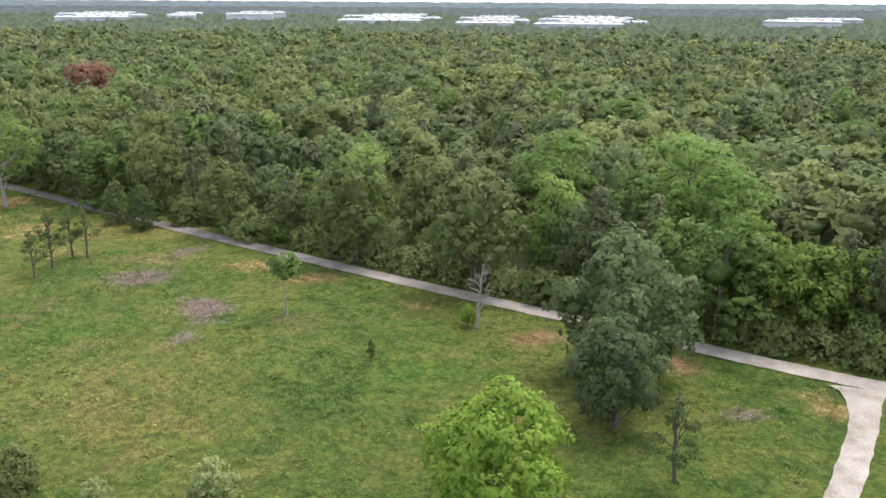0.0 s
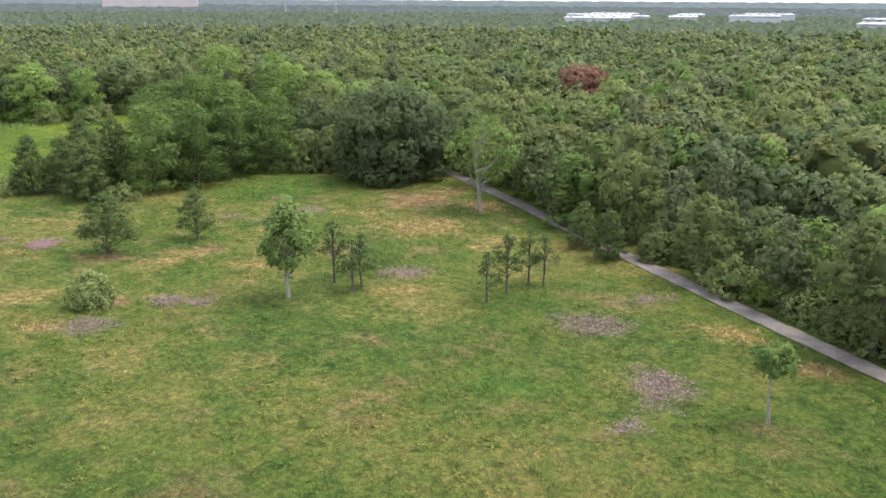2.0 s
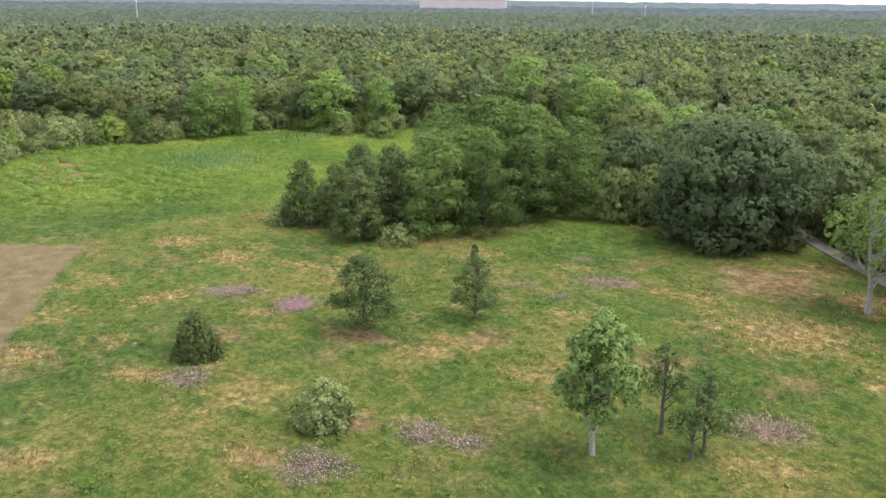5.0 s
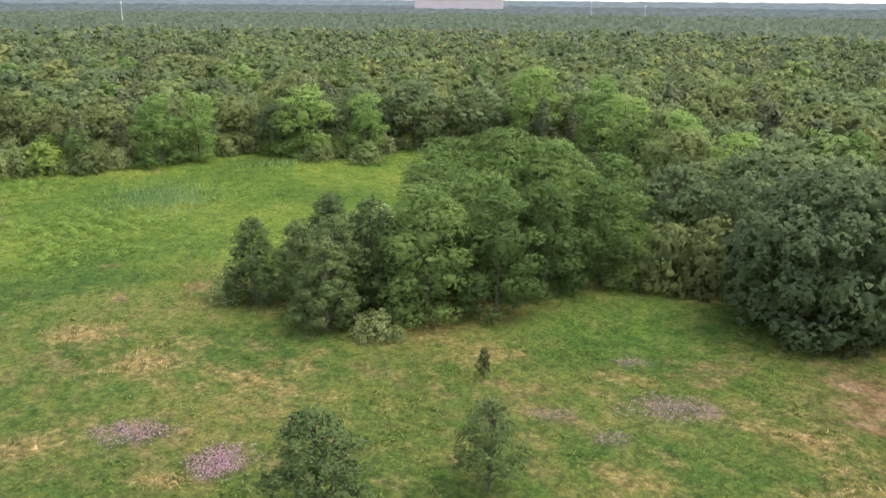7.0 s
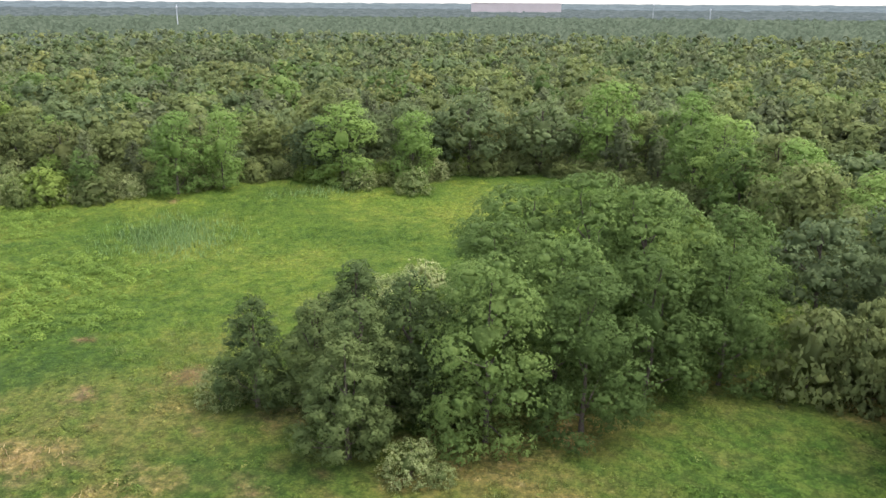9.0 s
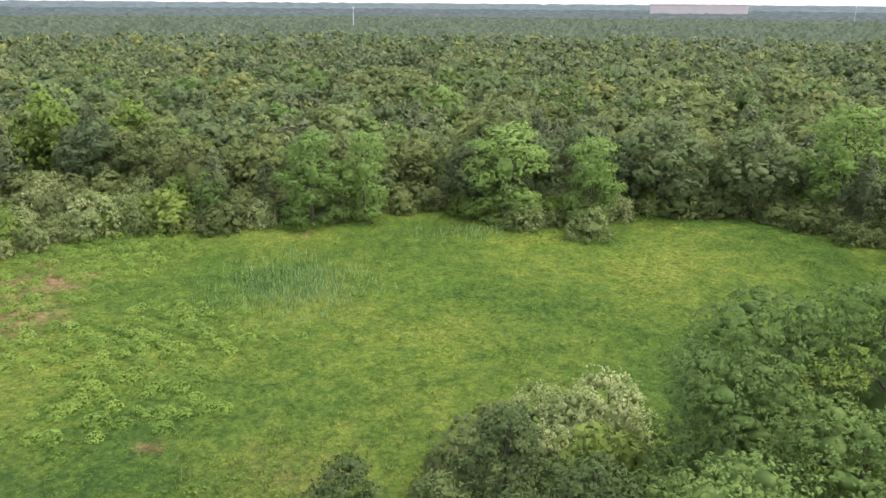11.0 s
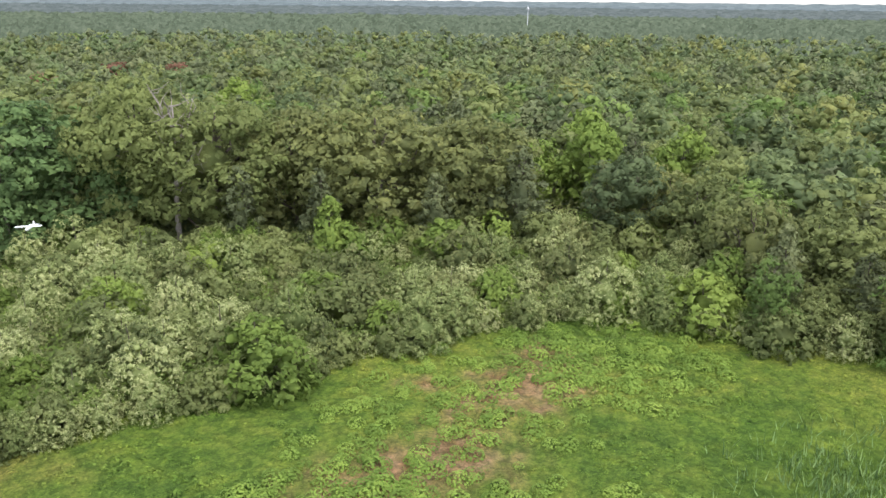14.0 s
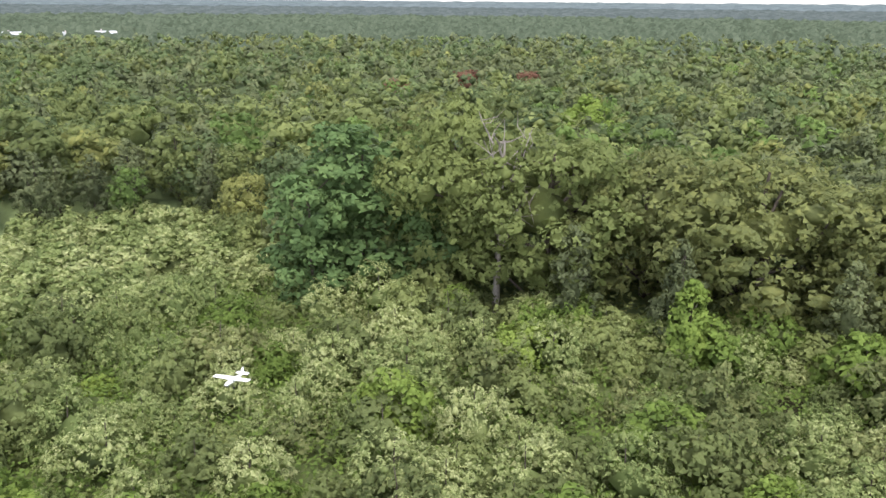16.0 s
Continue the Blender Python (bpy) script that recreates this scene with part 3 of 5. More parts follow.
def blots(x, y, spots, seed=0):
    """How far points lie inside ragged spots (x, y, half length, half width, turn)."""
    f = np.zeros(np.shape(x))
    for cx, cy, a, b, turn in spots:
        c, s = math.cos(radians(turn)), math.sin(radians(turn))
        u, v = ((x - cx) * c + (y - cy) * s) / a, (-(x - cx) * s + (y - cy) * c) / b
        d = np.hypot(u, v) + 0.45 * soft_noise(x, y, 0.8, seed + cx) + 0.4 * soft_noise(x, y, 2.6, seed)
        f = np.maximum(f, np.clip((1.25 - d) / 0.9, 0, 1))
    return f


MAUVE = [(-69.7, 54.4, 3.3, 3.0, 69), (-57.7, 51.9, 1.8, 2.6, 69), (-53.0, 45.2, 1.2, 1.2, 69), (-92.8, 21.6, 1.7, 1.9, 69), (-90.9, 24.4, 1.3, 1.4, 69), (-88.8, 14.0, 2.2, 2.2, 69), (-118.4, 11.8, 1.9, 2.2, 69), (-123.1, 5.8, 2.2, 1.9, 69), (-102.3, 4.3, 1.4, 2.5, 69), (-90.3, 45.4, 2.9, 2.1, 69), (-72.5, 63.4, 2.5, 1.4, 69), (-123.5, 5.1, 2.9, 1.3, 83), (-118.8, 11.8, 1.8, 1.9, 83), (-122.5, 34.8, 1.5, 0.9, 83), (-122.3, 44.2, 3.7, 2.2, 83), (-118.5, 37.8, 1.5, 1.0, 83), (-131.0, 43.8, 1.5, 0.9, 83), (-56.1, 50.9, 2.0, 3.3, 31), (-9.5, 56.3, 1.7, 1.0, 31)]
DRY = [(-89.9, 10.4, 1.9, 1.2, 69), (-106.9, 55.7, 6.6, 5.7, 69), (-113.1, 67.8, 3.0, 4.1, 69), (-85.8, 43.4, 2.4, 1.4, 69), (-142.2, -3.4, 3.4, 2.3, 83), (-122.1, -1.4, 2.3, 1.8, 83), (-116.9, 51.3, 2.3, 1.7, 83), (-116.9, 8.3, 2.1, 1.2, 83), (-4.6, 60.8, 1.5, 2.3, 31), (-62.7, 64.2, 4.3, 1.9, 31), (-54.2, 64.4, 2.7, 1.7, 31), (-40.7, 63.1, 1.3, 1.2, 31), (-91.2, -4.2, 2.7, 1.7, 79), (-108.5, -10.2, 2.8, 2.9, 79), (-90.6, 10.3, 1.9, 1.4, 79), (-135.3, 3.4, 2.8, 2.4, 83), (-103.5, 1.0, 3.2, 1.6, 79)]
RUST = [(-176.0, -30.2, 8.5, 4.2, 0), (-182.0, -28.8, 6.0, 4.6, 20), (-194.5, -32.5, 8.0, 4.4, 15), (-188.0, -33.5, 4.0, 1.6, 0), (-199.0, -36.0, 3.5, 1.6, 40), (-120.5, 61.2, 6.3, 6.0, 69), (-94.4, 17.1, 1.7, 1.4, 69), (-108.7, 28.9, 1.9, 2.0, 69), (-110.0, 17.5, 3.1, 1.7, 69), (-123.9, 59.9, 2.4, 4.4, 83), (-27.5, 61.4, 3.1, 1.7, 31), (-15.4, 62.2, 1.7, 2.2, 31), (-181.1, -30.0, 2.2, 3.1, 127), (-172.5, -28.9, 2.7, 1.5, 127), (-174.4, -33.3, 1.3, 0.8, 127), (-193.7, -34.3, 4.1, 1.6, 127), (-191.7, -29.0, 1.6, 1.1, 127), (-188.2, -38.4, 2.1, 1.1, 127), (-212.5, -9.9, 0.8, 1.0, 127), (-154.0, 5.1, 1.5, 1.5, 83), (-150.5, -1.6, 1.2, 1.0, 83), (-154.5, 5.4, 1.0, 1.3, 93), (-151.6, -1.9, 0.9, 1.0, 93), (-161.9, -5.4, 0.9, 0.8, 93)]
LUSH = [(-138.3, 46.4, 11.9, 7.2, 83), (-62.4, 41.7, 5.1, 3.2, 69), (-199.2, -15.9, 7.4, 4.1, 112), (-31.0, 51.2, 6.2, 4.2, 31)]
VIVID = [(-212.0, 22.0, 22.2, 8.1, 98), (-178.5, 8.0, 12.2, 9.4, 98), (-198.2, 7.7, 12.2, 12.2, 112), (-168.6, -42.6, 6.2, 4.3, 127), (-212.1, -6.6, 10.4, 4.6, 127)]
REEDS = [(-195.7, -6.3, 5.3, 6.4, 112), (-216.7, 10.0, 5.2, 2.3, 112)]

MOWN = [(-92, -11), (-107, -12), (-129, -13.5), (-141, -14), (-144, -30), (-144, -46), (-60, -50), (-60, -14)]


def tones(x, y):
    wild = soft_noise(x, y, 0.21, 9) + 0.6 * soft_noise(x, y, 0.77, 4) + 0.4 * soft_noise(x, y, 2.3, 7)
    old = np.clip((x + 158) / 14, 0, 1) * np.clip(np.asarray(x) / -40 - 0.6, 0.15, 1)
    dry = np.maximum(0.85 * blots(x, y, DRY, 1), 0.74 * old * np.clip((-np.asarray(x) - 55) / 40, 0.3, 1) * np.clip((wild - 0.16) * 1.3, 0, 1))
    return {"dry": dry, "rust": np.maximum(blots(x, y, RUST, 2) * 0.9, 0.55 * old * np.clip((-wild - 0.33) * 1.6, 0, 1)), "mauve": 0.6 * blots(x, y, MAUVE, 5), "lush": blots(x, y, LUSH, 3) * 0.8, "vivid": np.maximum(blots(x, y, VIVID, 4) * 0.75, 0.6 * np.clip((-152 - np.asarray(x)) / 14 + 0.5 * wild, 0, 1)) * (1 - blots(x, y, RUST, 2))}


gz = ground_z(gx, gy) + 0.06 * soft_noise(gx, gy, 0.9, 3)
verts = np.stack([gx, gy, gz], -1).reshape(-1, 3)
nx, ny = len(xs), len(ys)
k = (np.arange(nx - 1)[None] + np.arange(ny - 1)[:, None] * nx).ravel()
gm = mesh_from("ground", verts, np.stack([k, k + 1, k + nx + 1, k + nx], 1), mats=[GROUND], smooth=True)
fx, fy = gx.ravel(), gy.ravel()
ta = tones(fx, fy)
inner = inside(fx, fy, FIELD)
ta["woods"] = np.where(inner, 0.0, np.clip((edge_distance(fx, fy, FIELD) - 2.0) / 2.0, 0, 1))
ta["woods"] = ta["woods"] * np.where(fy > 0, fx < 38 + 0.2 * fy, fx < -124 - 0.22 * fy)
ta["mown"] = inside(fx + 0.5 * soft_noise(fx, fy, 1.3), fy + 0.5 * soft_noise(fx, fy, 1.7), MOWN).astype(float)
for key, val in ta.items():
    gm.attributes.new(key, "FLOAT", "POINT").data.foreach_set("value", np.asarray(val, dtype=np.float32))
tagged(new("ground", gm), "green meadow ground with dry and rusty patches", "ground", kind="structure")


def ribbon(name, line, half, label, flare=0.0):
    """A road with ragged edges, laid just above the ground."""
    line = np.array(line, float)
    seg = np.r_[0, np.cumsum(np.hypot(*np.diff(line, axis=0).T))]
    t = np.arange(0, seg[-1], 0.7)
    p = np.stack([np.interp(t, seg, line[:, 0]), np.interp(t, seg, line[:, 1])], 1)
    ker = np.ones(13) / 13
    p = np.stack([np.convolve(np.pad(p[:, i], 6, "edge"), ker, "valid") for i in (0, 1)], 1)
    d = unit(np.gradient(p, axis=0))
    nrm = np.stack([-d[:, 1], d[:, 0]], 1)
    rows = []
    for j, o in enumerate((-1.0, -0.55, 0, 0.55, 1.0)):
        w = o * half * (1 + flare * np.exp(-t / 2.2)) + (0.12 * np.sign(o) * soft_noise(p[:, 0], p[:, 1], 1.7, j) if abs(o) == 1 else 0)
        q = p + nrm * np.reshape(w, (-1, 1))
        z = ground_z(q[:, 0], q[:, 1]) + (0.02 if abs(o) == 1 else 0.10 - 0.03 * (o == 0)) + 0.06
        rows.append(np.c_[q, z])
    v = np.stack(rows, 1).reshape(-1, 3)
    i = np.arange(len(p) - 1)
    q = np.concatenate([np.stack([i * 5 + j, (i + 1) * 5 + j, (i + 1) * 5 + j + 1, i * 5 + j + 1], 1) for j in range(4)])
    return tagged(new(name, mesh_from(name, v, q[:, ::-1], mats=[GRAVEL], smooth=True)), label, "road", kind="structure")


ribbon("road", ROAD, 1.08, "pale sandy gravel track along the woods")
ribbon("road_spur", SPUR, 0.9, "pale gravel track branching across the meadow", 1.5)

# ---------------------------------------------------------------- single trees of the meadow
kind("maple", "maple_tree", BRIGHT, BARK, lambda g: broad_lobes(g, 8, 8, 0.1, 44, 0.8, 0.7), 11000, 0.095, "bright yellow-green maple tree in the meadow", h=8, base_r=0.18, low=0.15, variants=1)
kind("big_oak", "oak_tree", DARK_OAK, BARK, lambda g: skirted_lobes(g, 15, 19), 32000, 0.175, "great dark spreading oak with leaves to the ground", h=15, base_r=0.5, low=0.08, variants=1, limbs=12)
kind("meadow_oak", "oak_tree", DARK_OAK, BARK, lambda g: broad_lobes(g, 10, 8.2, 0.06, 42, 0.8, 0.7), 8000, 0.14, "dark green oak tree standing in the meadow", h=10, base_r=0.25, low=0.1, variants=2)
kind("grove_locust", "locust_tree", LOCUST, BARK, lambda g: layered_lobes(g, 14, 10.5, 0.08, 54), 34000, 0.064, "mid-green locust tree with leafy shelves in the grove", h=14, base_r=0.2, low=0.15, variants=3, up=0.9, loose=0.12, core=0.62)
kind("edge_locust", "locust_tree", YELLOW_LOCUST, BARK, lambda g: layered_lobes(g, 14, 10.5, 0.06, 54), 20000, 0.085, "tall yellow-green locust tree at the woods", h=14, base_r=0.22, low=0.12, variants=2, up=0.9, core=0.62)
kind("airy_tree", "ash_tree", LOCUST, PALE_BARK, lambda g: broad_lobes(g, 13, 11, 0.28, 40, 0.8, 0.5), 9000, 0.1, "thin-leaved pale ash tree beside the track", h=13, base_r=0.3, low=0.2, variants=1, core=0, limbs=18, loose=0.3)
kind("poplar", "poplar_tree", POPLAR, PALE_BARK, lambda g: broad_lobes(g, 10.5, 5.8, 0.2, 40, 1.0, 0.5), 10500, 0.1, "light green poplar with a pale trunk in the meadow", h=10.5, base_r=0.17, low=0.2, variants=1, core=0.0, loose=0.35, limbs=14)
kind("meadow_pine", "pine_tree", MEADOW_PINE, BARK, lambda g: bushy_pine_lobes(g, 7.4, 6.8, 0.14, 46, 0.5), 9000, 0.09, "dark green pitch pine spreading over the meadow", h=7.4, base_r=0.16, low=0.15, variants=2, slim=0.3, core=0.5, limbs=26, loose=0.25)
kind("lean_pine", "pine_tree", MEADOW_PINE, BARK, lambda g: pine_lobes(g, 6, 3.6, 0.42, 7, 5, 0.75), 1700, 0.085, "thin scraggy pine with a bare dark trunk", h=6, base_r=0.13, low=0.35, variants=3, slim=0.3, core=0.3, loose=0.2, limbs=14)
kind("grove_pine", "pine_tree", MEADOW_PINE, BARK, lambda g: bushy_pine_lobes(g, 10, 8.0, 0.0, 70), 22000, 0.075, "dense dark pine with boughs to the ground", h=10, base_r=0.2, low=0.1, variants=2, slim=0.35, core=0.65, limbs=10)
kind("cedar", "red_cedar", CEDAR, BARK, lambda g: cedar_lobes(g, 3.6, 3.6), 6500, 0.075, "dense dark olive red cedar bush in the meadow", "cedar", h=3.6, base_r=0.12, low=0.1, variants=2, up=1.6, slim=0.3)
kind("round_shrub", "shrub", OLIVE, BARK, lambda g: plume_lobes(g, 4, 4.3, 34), 4500, 0.09, "rounded grey-green shrub in the meadow", "shrub", h=4, base_r=0.08, low=0.1, variants=2, slim=0.4)
kind("slim_tree", "young_tree", LOCUST, PALE_BARK, lambda g: broad_lobes(g, 6.2, 3.4, 0.58, 9), 900, 0.14, "slim young tree with a small crown on a bare trunk", h=6.2, base_r=0.12, low=0.5, variants=1, core=0, limbs=6)
kind("vine_column", "vine_column", VINE, BARK, lambda g: cone_lobes(g, 8, 4.6, 26), 4500, 0.15, "bright green vines climbing a dead trunk", "vine", h=8, base_r=0.15, low=0.1, variants=1, loose=0.25)

kind("thicket_oak", "oak_tree", OLIVE_OAK, BARK, lambda g: broad_lobes(g, 14, 12.5, 0.1, 52, 0.75, 0.65), 15000, 0.14, "olive-green oak hung with vines behind the thicket", h=14, base_r=0.35, low=0.1, variants=2, limbs=12)
kind("bronzed_oak", "oak_tree", BROWNISH, BARK, lambda g: broad_lobes(g, 14, 13.5, 0.06, 52, 0.75, 0.65), 15000, 0.145, "broad oak with bronzed yellowish leaves behind the thicket", h=14, base_r=0.35, low=0.08, variants=2, limbs=12)

plant("maple", -18.3, 36.2, 8.2, 1.0)
plant("meadow_oak", -16.4, 50.1, 8.2, 0.95, 0)
plant("meadow_oak", -18.8, 57.8, 12.0, 1.0, 1)
plant("lean_pine", -11.0, 45.6, 6.0, 1.1, 0, lean=(0, 6))
plant("slim_tree", -49.3, 54.3, 6.3)
plant("meadow_pine", -36.8, 50.1, 1.9, 0.55, label="small green pine seedling in the meadow")
plant("cedar", -44.0, 24.2, 3.2, 1.15, 1)
plant("round_shrub", -33.0, 29.5, 3.0, 1.0)
plant("round_shrub", -38.6, 25.8, 1.8, 1.1)
for i, (x, y, h) in enumerate([(-79.1, 49.1, 5.1), (-80.6, 52.2, 6.3), (-82.2, 55.8, 6.0), (-80.6, 56.5, 5.8)]):
    plant("lean_pine", x, y, h, 1.0, i, group="thin pines in a row")
plant("grove_pine", -90.2, 68.4, 5.8, 1.05, 0, label="dark bushy pine beside the gravel track")
plant("grove_pine", -85.1, 68.0, 6.0, 1.05, 1, label="dark bushy pine beside the gravel track")
plant("airy_tree", -111.4, 66.4, 13.4)
plant("poplar", -88.5, 32.3, 10.5)
for i, (x, y, h) in enumerate([(-90.7, 37.8, 6.9), (-87.1, 38.4, 5.6), (-88.0, 39.7, 5.8)]):
    plant("lean_pine", x, y, h, 1.05, i + 1, group="thin pines beside the poplar")
plant("meadow_pine", -111.5, 18.2, 7.2, 1.2, 0)
plant("meadow_pine", -113.5, 28.5, 6.4, 0.85, 1)
plant("cedar", -106.7, 4.3, 4.6, 0.9, 0)
plant("round_shrub", -94.2, 14.8, 4.1, 1.05, 0)
plant("meadow_pine", -129.0, 30.9, 2.7, 0.6, 1, label="small shaggy young pine in the meadow")

# ---------------------------------------------------------------- the grove
plant("grove_pine", -148.5, 11.6, 8.8, 1.0, 0)
for x, y, h in [(-148.2, 16.0, 8.6), (-143.6, 19.5, 10.2), (-151.3, 18.9, 10.6), (-146.0, 23.0, 11.2), (-140.8, 18.6, 8.8)]:
    plant("grove_pine", x, y, h, 1.1, group="pines of the grove")
for x, y, h in [(-142.5, 27.8, 13.6), (-143.6, 34.6, 12.4), (-148.0, 33.5, 13.4), (-152.2, 29.3, 13.8), (-157.0, 32.0, 15.4), (-156.0, 37.5, 16.4), (-153.6, 41.6, 15.6), (-158.6, 43.2, 14.6), (-150.4, 47.0, 11.6),
                (-147.6, 40.2, 12.2), (-157.0, 50.0, 13.0)]:
    plant("grove_locust", x, y, h, 1.0, group="locusts of the grove")
for x, y, h in [(-160.5, 20.5, 5.6), (-163.5, 22.4, 6.2), (-166.8, 24.6, 6.4), (-156.5, 17.5, 4.6)]:
    plant("olive", x, y, h, 0.9, group="silver shrubs behind the grove")
plant("vine", -157.6, 23.8, 7.4, 0.8, label="bright vines climbing behind the grove")
for key, x, y, h in [("dull_shrub", -164.2, 17.6, 4.6), ("green_shrub", -160.8, 15.8, 4.8), ("olive", -167.6, 20.2, 4.6), ("dull_shrub", -159.0, 19.4, 6.0), ("vine", -162.2, 19.0, 4.6)]:
    plant(key, x, y, h, 0.95, group="shrubs crowding behind the grove")
plant("big_oak", -136.8, 64.0, 15.2, 1.0)
for x, y, h in [(-148.5, 53.0, 8.2), (-147.0, 56.5, 7.0), (-149.5, 59.5, 8.5)]:
    plant("green_shrub", x, y, h, 0.75, label="vine-hung bushy tree between the grove and the oak", group="vine-hung trees")
for x, y, h in [(-138.2, 22.6, 3.1), (-149.4, 8.8, 3.3), (-137.5, 24.5, 1.6)]:
    plant("olive", x, y, h, 1.1, group="silver shrubs at the grove")
for x, y, h in [(-152, 64, 12), (-158, 58, 11.5), (-160, 68, 13), (-147, 72, 14), (-155, 73, 13)]:
    plant("dark_oak", x, y, h, 1.0, group="oaks behind the grove")

# ---------------------------------------------------------------- trees at the far end of the meadow
plant("edge_locust", -216.8, -10.3, 12.6, 1.05)
plant("edge_locust", -219.8, -4.2, 12.2, 0.8)
plant("locust", -213.6, -22.5, 7.8, 0.8)
plant("edge_locust", -222.5, 14.0, 13.4, 1.15)
plant("edge_locust", -223.0, 25.0, 12.0, 1.0)
for x, y, h, w in [(-219.8, 16.5, 3.8, 1.3), (-216.8, 25.0, 4.2, 1.3)]:
    plant("olive", x, y, h, w, group="grey shrubs at the far edge")

# ---------------------------------------------------------------- trees behind the thicket
plant("blue_locust", -181.5, -95.5, 18.0, 1.35, 0)
plant("blue_locust", -176.0, -92.0, 14.5, 1.15, 1)
plant("blue_locust", -186.5, -90.5, 13.5, 1.05, 1)
plant("thicket_oak", -195.5, -82.0, 19.0, 1.1, 0)
plant("thicket_oak", -190.0, -89.5, 20.0, 0.95, 1)
plant("bronzed_oak", -211.0, -70.0, 17.8, 1.2, 0)
plant("bronzed_oak", -219.5, -61.5, 15.0, 1.1, 1)
plant("bronzed_oak", -204.5, -78.0, 16.5, 1.1, 1)
plant("vine_column", -200.0, -65.5, 8.6, 1.0)


def dead_tree(name, seed, h, r, count, label, spread=0.35):
    """A bare grey tree: trunk, limbs and twigs."""
    g = R_(seed)
    root = new(name)
    trunk = bent(g, (0, 0, -0.2), (g.normal() * 0.02 * h, g.normal() * 0.02 * h, h * 0.8), 6, 0.015)
    part("trunk", mesh_from("bare_trunk", *tube(trunk, np.linspace(r * 1.2, r * 0.25, 6), 8), mats=[PALE_BARK], smooth=True), root)
    for i in range(count):
        k = g.uniform(0.35, 0.95)
        start = trunk[0] + (trunk[-1] - trunk[0]) * k
        a = g.uniform(0, 6.283)
        end = start + h * spread * g.uniform(0.5, 1) * np.array((math.cos(a) * 0.7, math.sin(a) * 0.7, g.uniform(0.5, 1.1)))
        tubes = [(bent(g, start, end, 5, 0.1), np.linspace(r * 0.4, r * 0.08, 5), 6)]
        for j in range(4):
            s = start + (end - start) * g.uniform(0.4, 0.9)
            tubes.append((bent(g, s, s + h * 0.12 * unit(g.normal(size=3) + (0, 0, 0.8)), 3, 0.1), np.linspace(r * 0.14, r * 0.04, 3), 4))
        v, q = wood(g, tubes)
        part("limb", mesh_from("bare_limb", v, q, mats=[PALE_BARK], smooth=True), root)
    return tagged(root, label, "dead tree")


def stand(ob, x, y, turn=0):
    ob.matrix_world = pose(x, y, float(ground_z(x, y)), 0, 0, turn)


stand(dead_tree("dead_tree", 3, 6.6, 0.15, 8, "bare silvery dead tree beside the track"), -33.0, 60.8, 40)
stand(dead_tree("dead_tree", 8, 21.5, 0.34, 14, "bare grey dead tree rising from the woods", 0.3), -190.8, -82.0)
stand(dead_tree("dead_tree", 9, 14, 0.22, 4, "pale broken snag above the woods", 0.15), -184.5, -112.0)
plant("maple", -34.0, 60.9, 2.1, 0.7, label="small shrub at the foot of the dead tree")


# ---------------------------------------------------------------- model aeroplane over the thicket
def plate(outline, thick, axis="z"):
    """A bevelled plate from an outline in the plane."""
    bm = bmesh.new()
    f = bm.faces.new([bm.verts.new((x, y, 0)) for x, y in outline])
    ex = bmesh.ops.extrude_face_region(bm, geom=[f])
    bmesh.ops.translate(bm, verts=[k for k in ex["geom"] if isinstance(k, bmesh.types.BMVert)], vec=(0, 0, thick))
    bmesh.ops.bevel(bm, geom=list(bm.edges), offset=thick * 0.3, segments=2, affect="EDGES")
    bmesh.ops.recalc_face_normals(bm, faces=list(bm.faces))
    if axis == "x":
        bmesh.ops.rotate(bm, verts=list(bm.verts), matrix=Matrix.Rotation(radians(90), 3, "X"))
    return bm


def bm_mesh(name, bm, mat):
    me = bpy.data.meshes.new(name)
    bm.to_mesh(me)
    bm.free()
    me.materials.append(mat)
    return me


